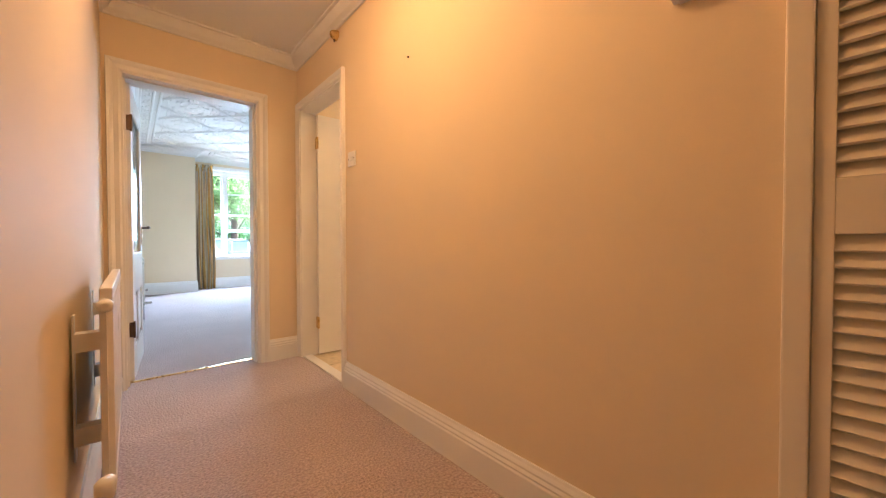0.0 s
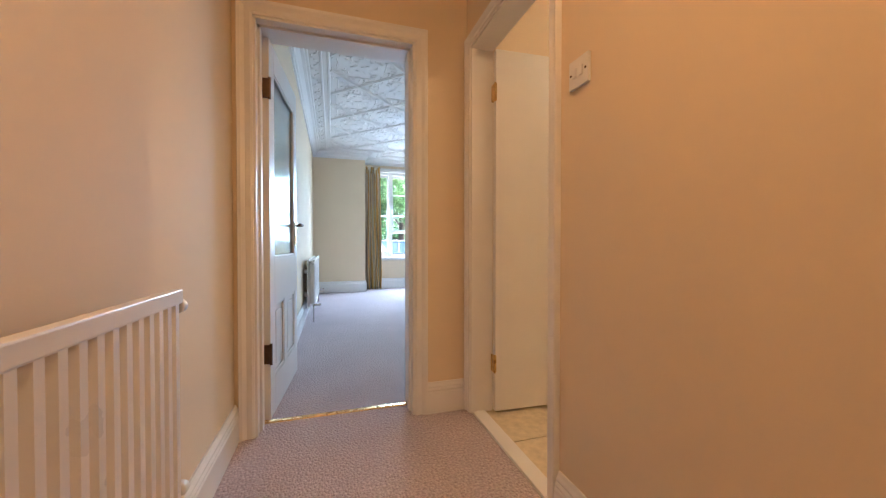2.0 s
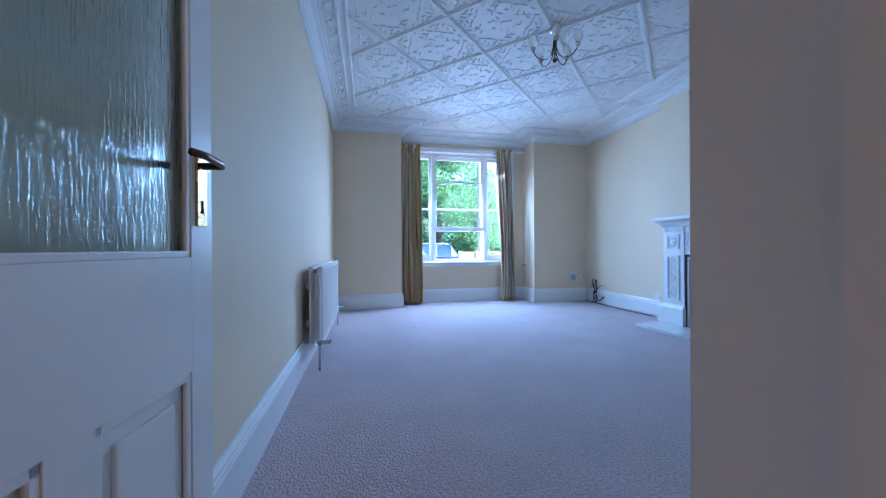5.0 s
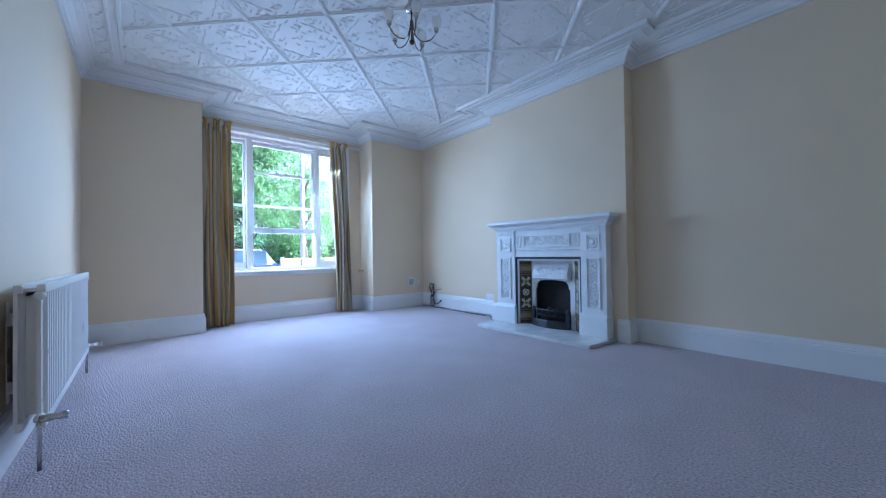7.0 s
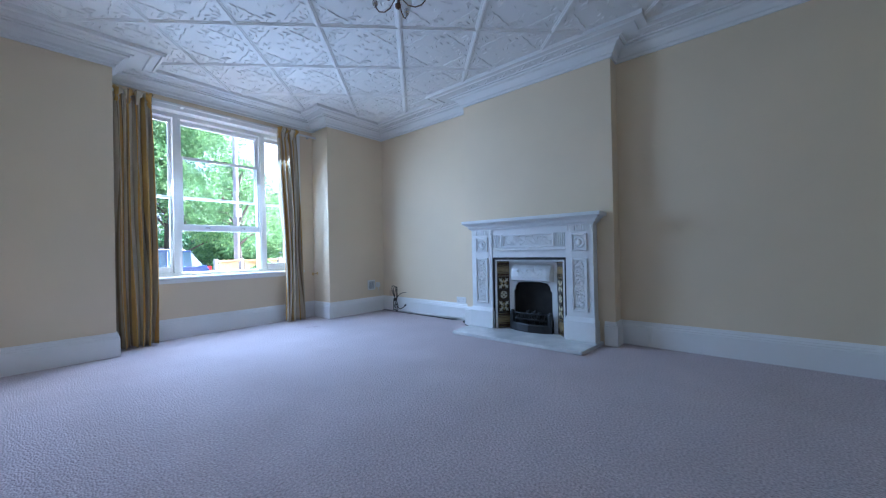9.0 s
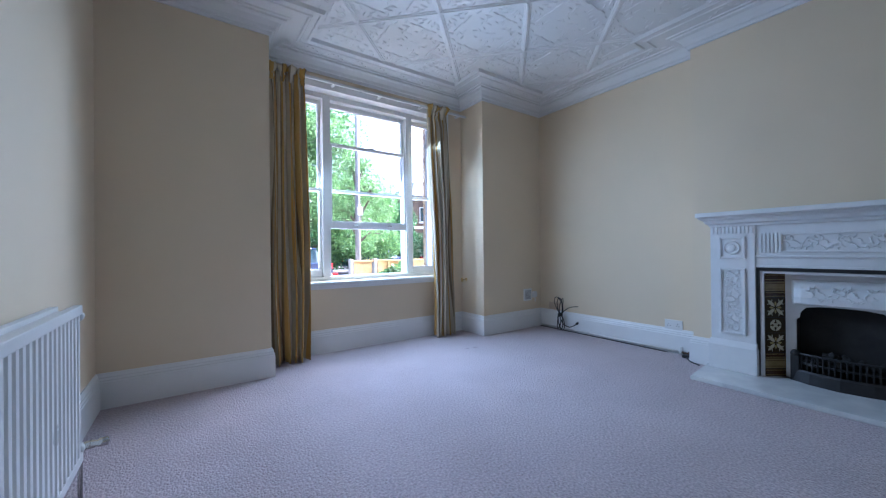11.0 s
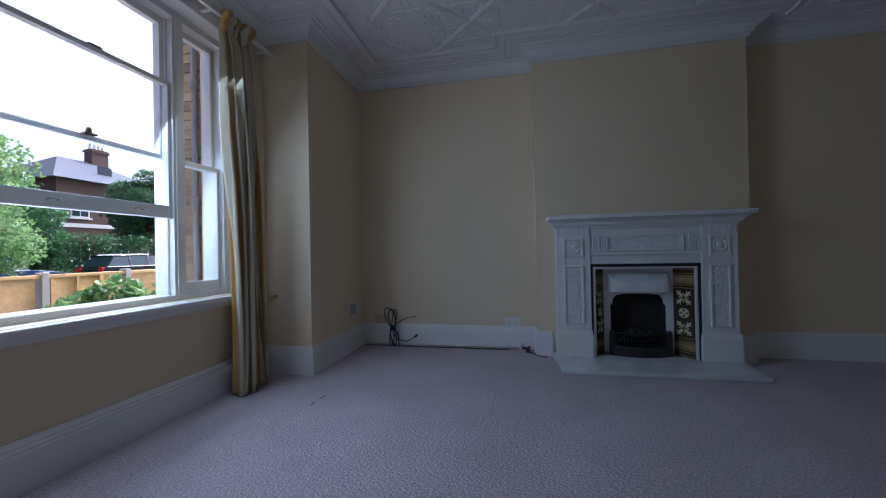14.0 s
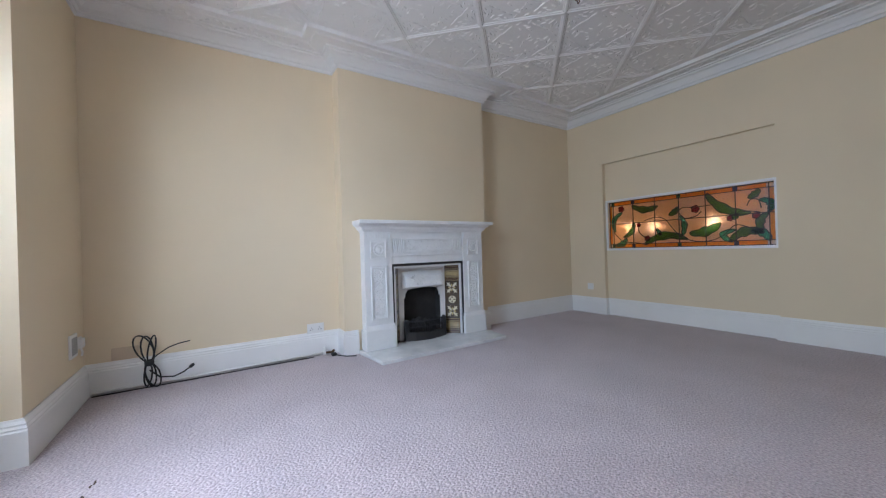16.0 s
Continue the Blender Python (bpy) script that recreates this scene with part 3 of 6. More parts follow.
structure("trim_living_door_lining", bm, TRIM, "white painted door lining with stops", "door frame")
architrave("trim_kitchen_door", (HX1, 0, 0), (0, -1, 0), -K1, -K0, KZ, 0.055, "white moulded kitchen door surround")
bm = bmesh.new()
add_box(bm, HX1 - 0.004, HX1 + 0.124, K1 - 0.012, K1 + 0.001, 0, KZ)
add_box(bm, HX1 - 0.004, HX1 + 0.124, K0 - 0.001, K0 + 0.012, 0, KZ)
add_box(bm, HX1 - 0.004, HX1 + 0.124, K0, K1, KZ - 0.012, KZ + 0.001)
structure("trim_kitchen_door_lining", bm, TRIM, "white painted kitchen door lining", "door frame")
structure("trim_kitchen_threshold", box(HX1 + 0.004, HX1 + 0.075, K0 + 0.012, K1 - 0.012, -0.05, 0.012, 0.003), TRIM, "white painted timber threshold at kitchen doorway", "threshold")
structure("trim_brass_threshold", sweep([(D0 + 0.012, 3.215), (D1 - 0.012, 3.215)], [(0.018, 0.0), (0.012, 0.006), (-0.012, 0.006), (-0.018, 0.0)]), BRASS, "thin brass carpet strip across the doorway", "threshold")


# ---- doors ----
def panel_leaf():
    """Half-glazed living room door, standing open: two glazed openings' worth of reeded glass over two sunk panels."""
    leaf = thing("door_living_room", "white painted half-glazed door standing open with reeded glass", "door", pose(-0.035, 3.225, 0.008, 0, 0, 85.3))
    W, H, T = 0.775, 2.015, 0.042
    gx0, gx1, gz0, gz1 = 0.105, 0.685, 0.855, 1.875
    for nm, b in (("hinge_stile", (0, gx0)), ("lock_stile", (gx1, W))):
        part(nm, box(b[0], b[1], -T, 0, 0, H, 0.002), TRIM, leaf)
    part("top_rail", box(gx0, gx1, -T, 0, gz1, H), TRIM, leaf)
    part("middle_rail", box(gx0, gx1, -T, 0, 0.60, gz0), TRIM, leaf)
    part("bottom_rail", box(gx0, gx1, -T, 0, 0, 0.20), TRIM, leaf)
    part("muntin", box(0.345, 0.425, -T, 0, 0.20, 0.60), TRIM, leaf)
    for x0, x1 in ((gx0, 0.345), (0.425, gx1)):
        bm = box(x0 - 0.005, x1 + 0.005, -T + 0.014, -0.014, 0.195, 0.605)
        for ys in (-T, -0.013):
            for q0, q1, r0, r1 in ((x0, x0 + 0.018, 0.20, 0.60), (x1 - 0.018, x1, 0.20, 0.60), (x0, x1, 0.20, 0.218), (x0, x1, 0.582, 0.60)):
                add_box(bm, q0, q1, ys + 0.002, ys + 0.011, r0, r1, 0.003)
        add_box(bm, x0 + 0.05, x1 - 0.05, -T + 0.006, -T + 0.016, 0.25, 0.55, 0.005)
        part("sunk_panel", bm, TRIM, leaf)
    bm = bmesh.new()
    for ys in (-T, -0.013):
        for q0, q1, r0, r1 in ((gx0, gx0 + 0.014, gz0, gz1), (gx1 - 0.014, gx1, gz0, gz1), (gx0, gx1, gz0, gz0 + 0.014), (gx0, gx1, gz1 - 0.014, gz1)):
            add_box(bm, q0, q1, ys + 0.002, ys + 0.011, r0, r1, 0.003)
    part("glazing_bead", bm, TRIM, leaf)
    part("glass_pane", box(gx0 - 0.003, gx1 + 0.003, -0.024, -0.018, gz0 - 0.003, gz1 + 0.003), REEDED, leaf, "obscured reeded glass pane")
    for z in (0.30, 1.70):
        bm = box(-0.012, 0.004, -T - 0.004, 0.0, z, z + 0.10, 0.002)
        lathe([(0.007, z - 0.006), (0.007, z + 0.106)], 10, bm, pose(-0.006, -T - 0.004, 0))
        part("hinge", bm, DARKBRASS, leaf, "dark brass butt hinge")
    bm = bmesh.new()
    for ys, sg in ((-T, -1), (0, 1)):
        add_box(bm, 0.70, 0.742, min(ys, ys + sg * 0.006), max(ys, ys + sg * 0.006), 0.925, 1.095, 0.002)
    plate = part("lock_plate", bm, BRASS, leaf, "worn brass lock plate")
    bm = bmesh.new()
    for ys, sg in ((-T, -1), (0, 1)):
        tube([(0.721, ys + sg * 0.004, 1.066), (0.721, ys + sg * 0.05, 1.066), (0.700, ys + sg * 0.055, 1.067), (0.64, ys + sg * 0.052, 1.071), (0.595, ys + sg * 0.050, 1.067)], 0.0085, 8, bm)
        add_box(bm, 0.717, 0.725, min(ys + sg * 0.006, ys + sg * 0.0075), max(ys + sg * 0.006, ys + sg * 0.0075), 0.955, 0.985)
    part("lever_handle", bm, DARKBRASS, plate, "dark bronze lever handle", True)
    return leaf


panel_leaf()


def flush_leaf():
    leaf = thing("door_kitchen", "plain white painted flush kitchen door standing open", "door", pose(HX1 + 0.125, K1 - 0.012, 0.012, 0, 0, -2.5))
    part("leaf", box(0, 0.765, -0.04, 0, 0, 2.0, 0.002), TRIM, leaf)
    for z in (0.22, 1.72):
        bm = box(-0.012, 0.004, -0.046, -0.002, z, z + 0.09, 0.002)
        lathe([(0.006, z - 0.005), (0.006, z + 0.095)], 10, bm, pose(-0.005, -0.044, 0))
        part("hinge", bm, BRASS, leaf, "brass butt hinge")
    plate = part("handle_plate", box(0.695, 0.735, -0.046, -0.04, 0.915, 1.025, 0.002), BRASS, leaf, "brass handle plate")
    part("lever_handle", tube([(0.715, -0.046, 0.985), (0.715, -0.09, 0.985), (0.69, -0.095, 0.986), (0.625, -0.093, 0.982)], 0.008, 8), BRASS, plate, "brass lever handle", True)
    return leaf


flush_leaf()


# ---- hall things ----
def louvre_door():
    """Louvred cupboard door in the hall wall, closed."""
    d = thing("louvre_door", "cream painted louvred cupboard door closed in its frame", "cupboard door")
    x0, x1 = HX1 - 0.012, HX1 + 0.022
    y0, y1 = -0.59, 0.0572
    part("stile", box(x0, x1, y1 - 0.03, y1, 0.01, 2.03, 0.002), CASEPAINT, d)
    part("stile", box(x0, x1, y0, y0 + 0.05, 0.01, 2.03, 0.002), CASEPAINT, d)
    for z0, z1 in ((0.01, 0.16), (0.965, 1.075), (1.93, 2.03)):
        part("rail", box(x0, x1, y0 + 0.05, y1 - 0.03, z0, z1, 0.002), CASEPAINT, d)
    me = None
    for lo, hi in ((0.16, 0.965), (1.075, 1.93)):
        n = int((hi - lo) / 0.0322)
        for i in range(n):
            z = lo + (i + 0.5) * (hi - lo) / n
            if me is None:
                bm = bmesh.new()
                add_box(bm, -0.021, 0.021, y0 + 0.048, y1 - 0.028, -0.0035, 0.0035, 0.0, pose(0, 0, 0, 0, -55, 0))
                ob = part("slat", bm, CASEPAINT, d)
                me = ob.data
            else:
                ob = new("slat", me)
                ob.parent = d
            ob.location = ((x0 + x1) / 2, 0, z)
    part("back_panel", box(x1 + 0.012, x1 + 0.02, y0, y1, 0.01, 2.03), CASEPAINT, d)
    return d


louvre_door()
bm = bmesh.new()
add_box(bm, HX1 - 0.022, HX1 + 0.1, 0.058, 0.102, 0, 2.10, 0.004)
add_box(bm, HX1 - 0.022, HX1 + 0.1, -0.72, -0.594, 0, 2.10, 0.004)
add_box(bm, HX1 - 0.022, HX1 + 0.1, -0.594, 0.058, 2.032, 2.10, 0.004)
structure("trim_cupboard", bm, CASEPAINT, "cream painted frame of the louvred cupboard", "door frame")


def radiator(name, label, length, height, depth, ribs, double, m):
    """Pressed steel radiator: x along its length, y out from the wall."""
    r = thing(name, label, "radiator", m)
    def panel(y0, y1, nm):
        bm = bmesh.new()
        n = ribs
        prof = []
        for i in range(n):
            x = length * (0.02 + 0.96 * i / n)
            w = length * 0.96 / n
            prof += [(x, y1 - 0.012), (x + w * 0.18, y1), (x + w * 0.62, y1), (x + w * 0.80, y1 - 0.012)]
        prof = [(0, y1 - 0.012)] + prof + [(length, y1 - 0.012), (length, y0), (0, y0)]
        lo = [bm.verts.new((x, y, 0.035)) for x, y in prof]
        hi = [bm.verts.new((x, y, height - 0.035)) for x, y in prof]
        for i in range(len(prof)):
            j = (i + 1) % len(prof)
            bm.faces.new((lo[i], lo[j], hi[j], hi[i]))
        bm.faces.new(lo)
        bm.faces.new(hi)
        add_box(bm, 0, length, y0, y1 + 0.001, 0, 0.036, 0.004)
        add_box(bm, 0, length, y0, y1 + 0.001, height - 0.036, height, 0.004)
        return part(nm, bm, RADPAINT, r)
    panel(depth - 0.026, depth, "front_panel")
    if double:
        panel(0.0, 0.024, "back_panel")
        for i in range(46):
            x = 0.05 + i * (length - 0.1) / 45
            part("convector_fin", box(x - 0.001, x + 0.001, 0.025, depth - 0.027, 0.05, height - 0.05), RADPAINT, r)
        part("top_grille", box(0.03, length - 0.03, 0.026, depth - 0.028, height - 0.03, height - 0.015), RADPAINT, r)
    for x in (-0.012, length + 0.012):
        for z in (0.045, height - 0.045):
            bm = lathe([(0, -0.016), (0.016, -0.016), (0.018, -0.01), (0.018, 0.01), (0.012, 0.016), (0.006, 0.018), (0, 0.014)], 12, None, pose(x, depth - 0.014, z, 0, 90 if x > 0 else -90, 0))
            part("end_plug", bm, RADPAINT, r, "", True)
    for x in (length * 0.12, length * 0.88):
        bm = bmesh.new()
        w0 = -0.05
        add_box(bm, x - 0.02, x + 0.02, w0, w0 + 0.004, 0.08, height - 0.08)
        for z in (0.12, height - 0.18):
            add_box(bm, x - 0.02, x + 0.02, w0 + 0.004, depth - 0.027 if not double else 0.0, z, z + 0.05)
        part("wall_bracket", bm, RADPAINT, r)
    return r


hr = radiator("hall_radiator", "white ribbed panel radiator on the hall wall", 0.90, 0.56, 0.035, 20, False, pose(-0.075, 2.20, 0.27, 0, 0, -90))
bm = tube([(0.915, 0.015, 0.03), (0.94, 0.015, 0.03), (0.945, 0.015, 0.0), (0.945, 0.015, -0.27)], 0.0075, 8)
lathe([(0, 0.0), (0.016, 0.0), (0.018, 0.02), (0.014, 0.04), (0.02, 0.045), (0.02, 0.085), (0.012, 0.095), (0, 0.095)], 12, bm, pose(0.945, 0.015, -0.02))
part("valve", bm, PLASTIC, hr, "white radiator valve and pipe", True)
lr = radiator("living_room_radiator", "white double panel radiator below bare wall", 1.55, 0.59, 0.088, 34, True, pose(0.032, 7.30, 0.16, 0, 0, -90))
for x, nm in ((1.575, "valve"), (-0.025, "lockshield_valve")):
    bm = tube([(x - (0.02 if x > 0 else -0.02), 0.074, 0.04), (x, 0.074, 0.04), (x, 0.074, 0.0), (x, 0.074, -0.16)], 0.0075, 8)
    lathe([(0, 0), (0.014, 0), (0.016, 0.03), (0.012, 0.05), (0.017, 0.055), (0.017, 0.08), (0, 0.085)], 12, bm, pose(x, 0.074, 0.045, -90, 0, 0))
    part(nm, bm, CHROME, lr, "chrome radiator valve with pipe into the carpet", True)


def wall_plate(name, label, category, m, w, h, mat, details=(), dmat=None, dname="switch_rocker"):
    """A small wall fitting: u across, v up, w out of the wall."""
    t = thing(name, label, category, m)
    part("face_plate", box(-w / 2, w / 2, -h / 2, h / 2, 0, 0.011, 0.003), mat, t)
    for x0, x1, y0, y1, d in details:
        part(dname, box(x0, x1, y0, y1, 0.010, 0.010 + d, 0.001), dmat or mat, t)
    return t


sw = wall_plate("light_switch", "white double light switch on the hall wall", "light switch", frame_matrix((HX1, 2.085, 1.475), (0, -1, 0), (0, 0, 1)), 0.09, 0.09, PLASTIC, ((-0.022, -0.006, -0.014, 0.014, 0.006), (0.006, 0.022, -0.014, 0.014, 0.006)))
for u in (-0.034, 0.034):
    part("screw", lathe([(0.004, 0.0), (0.004, 0.0125), (0, 0.013)], 8, None, pose(u, 0, 0)), DARKBRASS, sw)
th = thing("thermostat_box", "white plastic control box on the hall wall", "control box", frame_matrix((HX1, 0.255, 1.555), (0, -1, 0), (0, 0, 1)))
part("housing", box(-0.06, 0.06, 0.0, 0.14, 0, 0.035, 0.006), PLASTIC, th)
part("base_lip", box(-0.045, 0.045, -0.006, 0.002, 0.004, 0.028, 0.002), PLASTIC, th)
bell = thing("brass_wall_boss", "round polished brass boss high on hall wall", "wall fitting", frame_matrix((HX1, 2.30, 2.335), (0, -1, 0), (0, 0, 1)))
part("back_plate", lathe([(0.034, 0.0), (0.036, 0.004), (0.030, 0.008), (0, 0.008)], 20), BRASS, bell, "", True)
part("dome", lathe([(0.029, 0.006), (0.030, 0.02), (0.024, 0.038), (0.012, 0.048), (0, 0.050)], 20), BRASS, bell, "", True)
part("stem", tube([(0, -0.03, 0.02), (0, -0.045, 0.02)], 0.006, 8), DARKBRASS, bell)
nail = thing("wall_nail", "small dark picture nail in the hall wall", "nail", frame_matrix((HX1, 1.478, 1.875), (0, -1, 0), (0, 0, 1)))
part("nail_head", lathe([(0.004, 0), (0.005, 0.006), (0.0045, 0.009), (0, 0.010)], 8), DARKBRASS, nail)
hl = thing("hall_ceiling_light", "round opal glass ceiling light glowing warm", "ceiling light", pose(0.36, 1.25, HZ))
part("rim", lathe([(0.16, 0), (0.165, -0.02), (0.155, -0.03), (0.15, -0.028), (0.15, 0)], 28), BRASS, hl, "brass rim")
part("diffuser", lathe([(0.149, -0.02), (0.14, -0.055), (0.10, -0.085), (0.05, -0.098), (0, -0.10)], 28), DOME, hl, "glowing opal glass dome", True)

# ---- kitchen things seen through the doorway and the stained glass, plus added lamps ----
# Unseen ceiling bar, added as ambient fill for the kitchen.
bar = thing("fill_spotlight_bar", "unseen ceiling bar of spotlights added to brighten the kitchen", "spotlight", pose(2.75, 2.2, HZ + 0.1))
part("rail", box(-0.75, 0.75, -0.02, 0.02, -0.03, 0, 0.004), CHROME, bar, "satin metal rail")
for i, (x, dz) in enumerate(((-0.62, -0.16), (-0.02, -0.16), (0.6, -0.16))):
    part("spot_shade", lathe([(0.015, -0.03), (0.02, -0.06), (0.045, -0.13), (0.043, -0.13), (0.018, -0.065)], 16, None, pose(x, 0, 0, 18, 0, 0)), CHROME, bar, "", True)
    part("bulb", lathe([(0.02, -0.10), (0.034, -0.125), (0.03, -0.15), (0.015, -0.162), (0, -0.165)], 16, None, pose(x, 0, 0, 18, 0, 0)), BULB, bar, "lit warm bulb", True)

shelf = thing("wall_shelf", "dark wooden shelf with small lit spotlights below", "shelf")
part("board", box(1.95, 3.62, HY - 0.30, HY - 0.001, 1.88, 1.93, 0.004), material("brown_stained_wood", (0.20, 0.09, 0.035), 0.4, 0.3, 5.0, 0.2, 60), shelf)
for x in (2.28, 2.85, 3.42):
    sp = part("spot_ring", lathe([(0.035, 1.88), (0.036, 1.868), (0.028, 1.866), (0.026, 1.88)], 16, None, pose(x, HY - 0.13, 0)), CHROME, shelf, "satin metal ring", True)
    part("spot_lens", lathe([(0.025, 1.872), (0.02, 1.862), (0, 1.858)], 16, None, pose(x, HY - 0.13, 0)), BULB, sp, "lit warm lens", True)
# Invented pendants, added only to make the glow spots behind the stained glass.
for x in (2.66, 3.39, 3.76):
    pl = thing("glow_spot_pendant", "small invented pendant that makes a glow spot behind the stained glass", "pendant lamp", pose(x, 2.2, HZ + 0.1), "kitchen pendants")
    part("cord", tube([(0, 0, 0), (0, 0, -1.28)], 0.003, 6), BLACKPL, pl)
    part("shade", lathe([(0.012, -1.27), (0.03, -1.29), (0.07, -1.37), (0.067, -1.37), (0.027, -1.295)], 18), CHROME, pl, "metal shade", True)
    part("bulb", lathe([(0.015, -1.31), (0.034, -1.36), (0.034, -1.39), (0.02, -1.415), (0, -1.42)], 14), GLOW_SPOT, pl, "lit warm bulb", True)


# ---- stained glass panel ----
def stained_glass():
    """Leaded panel: u runs across as seen from the living room, v up; pieces of coloured glass between lead cames."""
    W, H = S1 - S0, SZ1 - SZ0
    g = thing("stained_glass_panel", "leaded stained glass panel with trailing leaves and red flowers", "stained glass", frame_matrix((S1, (HY + YR) / 2 + 0.04, SZ0), (-1, 0, 0), (0, 0, 1)))
    amber = glass_material("amber_glass", (0.95, 0.40, 0.05), 0.12, 0.5, 60)
    peach = glass_material("peach_glass", (0.98, 0.80, 0.66), 0.20, 0.6, 45)
    pale = glass_material("pale_lilac_glass", (0.93, 0.80, 0.80), 0.20, 0.6, 45)
    green = glass_material("green_glass", (0.06, 0.26, 0.05), 0.12, 0.4, 60)
    teal = glass_material("teal_glass", (0.06, 0.50, 0.36), 0.12, 0.4, 60)
    red = glass_material("ruby_glass", (0.28, 0.01, 0.03), 0.12, 0.4, 60)
    dark = glass_material("dark_blue_glass", (0.04, 0.05, 0.16), 0.12, 0.4, 60)
    B = 0.05
    xs = [B + (W - 2 * B) * i / 6 for i in range(7)]
    zs = [B, H * 0.52, H - B]
    for i in range(6):
        for k in range(2):
            part("glass_piece", box(xs[i], xs[i + 1], zs[k], zs[k + 1], -0.002, 0.002), (peach, pale, peach)[(i + k) % 3], g)
    for i in range(6):
        for z0, z1 in ((0.0, B), (H - B, H)):
            part("border_piece", box(xs[i] + 0.02, xs[i + 1] - 0.02, z0, z1, -0.002, 0.002), amber, g)
            part("border_block", box(xs[i] - 0.02, xs[i] + 0.02, z0, z1, -0.002, 0.002), (green, dark, amber, green, amber, dark)[i], g)
    for x0, x1 in ((0, B - 0.02), (W - B + 0.0, W)):
        part("border_piece", box(x0, x1, B, H * 0.52, -0.002, 0.002), amber, g)
        part("border_piece", box(x0, x1, H * 0.52, H - B, -0.002, 0.002), amber, g)
    bm = bmesh.new()
    c = 0.004
    for x in xs:
        add_box(bm, x - c, x + c, 0, H, -0.005, 0.005)
    for z in (c, B, H * 0.52, H - B, H - c):
        add_box(bm, 0, W, z - c, z + c, -0.0055, 0.0055)
    for x in (c, W - c):
        add_box(bm, x - c, x + c, 0, H, -0.006, 0.006)
    part("lead_came", bm, LEAD, g, "dark lead strips")

    def leaf(xa, za, xb, zb, wd, bow, mat):
        """A bowed leaf between two tips, its edge gently lobed."""
        n = 14
        a, d = Vector((xa, za)), Vector((xb - xa, zb - za))
        side = Vector((-d.y, d.x))
        up, lo = [], []
        for i in range(n + 1):
            t = i / n
            p = a + d * t + side * (bow * 4 * t * (1 - t))
            tan = (d + side * (bow * 4 * (1 - 2 * t))).normalized()
            w = 0.5 * wd * math.sin(math.pi * min(1, t * 0.94 + 0.04)) ** 0.7 * (1 + 0.16 * math.sin(t * 17))
            up.append((p.x - tan.y * w, p.y + tan.x * w))
            lo.append((p.x + tan.y * w, p.y - tan.x * w))
        out = [(min(max(x, 0.012), W - 0.012), min(max(z, 0.02), H - 0.02)) for x, z in up + lo[::-1]]
        part("leaf_piece", prism(out, 0.007, Matrix.Translation((0, 0, 0.0035))), mat, g)
        part("leaf_came", tube([(x, z, 0.0) for x, z in out + out[:1]], 0.0045, 6), LEAD, g)

    def stem(pts):
        sm = []
        for i in range(len(pts) - 1):
            p0, p1, p2, p3 = (Vector(pts[min(max(j, 0), len(pts) - 1)]) for j in (i - 1, i, i + 1, i + 2))
            for k in range(6):
                t = k / 6
                sm.append(0.5 * (2 * p1 + (p2 - p0) * t + (2 * p0 - 5 * p1 + 4 * p2 - p3) * t * t + (3 * p1 - p0 - 3 * p2 + p3) * t ** 3))
        sm.append(Vector(pts[-1]))
        part("stem_came", tube([(p.x, p.y, 0.0) for p in sm], 0.005, 6), LEAD, g)

    def flower(x, z, r):
        out = [(x + r * (0.9 + 0.1 * math.cos(5 * a)) * math.cos(a), z + r * (0.9 + 0.1 * math.cos(5 * a)) * math.sin(a)) for a in (2 * math.pi * k / 30 for k in range(30))]
        part("flower_piece", prism(out, 0.007, Matrix.Translation((0, 0, 0.0035))), red, g)
        part("flower_came", tube([(a, b, 0.0) for a, b in out + out[:1]], 0.004, 6), LEAD, g)

    stem([(0.45, 0.33), (0.59, 0.36), (0.69, 0.32), (0.77, 0.21), (0.86, 0.11), (0.99, 0.06), (1.13, 0.06), (1.25, 0.11), (1.36, 0.21), (1.52, 0.15)])
    stem([(0.37, 0.28), (0.39, 0.18), (0.48, 0.11)])
    stem([(0.83, 0.40), (0.88, 0.44), (1.00, 0.43), (1.20, 0.44)])
    stem([(0.84, 0.38), (0.89, 0.32), (1.00, 0.33), (1.06, 0.38)])
    stem([(0.05, 0.22), (0.10, 0.15), (0.19, 0.08), (0.36, 0.06), (0.45, 0.04)])
    stem([(1.38, 0.32), (1.45, 0.34), (1.55, 0.32)])
    stem([(1.45, 0.39), (1.48, 0.45), (1.54, 0.44), (1.56, 0.36)])
    for a in ((0.30, 0.53, 0.61, 0.49, 0.075, -0.15, green), (0.17, 0.45, 0.08, 0.21, 0.06, -0.28, teal), (0.32, 0.32, 0.18, 0.14, 0.06, 0.2, green),
              (0.22, 0.12, 0.07, 0.04, 0.07, 0.2, teal), (0.59, 0.22, 0.64, 0.14, 0.04, 0, teal), (0.45, 0.04, 0.92, 0.08, 0.085, 0.16, green),
              (0.85, 0.35, 0.86, 0.12, 0.055, 0.15, teal), (0.94, 0.15, 1.23, 0.24, 0.095, -0.12, green), (1.11, 0.56, 1.48, 0.32, 0.085, -0.15, green),
              (1.35, 0.16, 1.33, 0.04, 0.06, -0.75, teal), (1.31, 0.05, 1.58, 0.12, 0.085, 0.2, green), (1.48, 0.14, 1.62, 0.04, 0.07, 0.2, teal),
              (1.55, 0.44, 1.61, 0.31, 0.06, 0.4, teal), (1.61, 0.31, 1.57, 0.12, 0.065, -0.22, green), (0.83, 0.45, 0.73, 0.37, 0.06, 0.1, green),
              (1.55, 0.54, 1.46, 0.47, 0.06, 0.1, green), (1.38, 0.32, 1.33, 0.27, 0.05, 0, green)):
        leaf(*a)
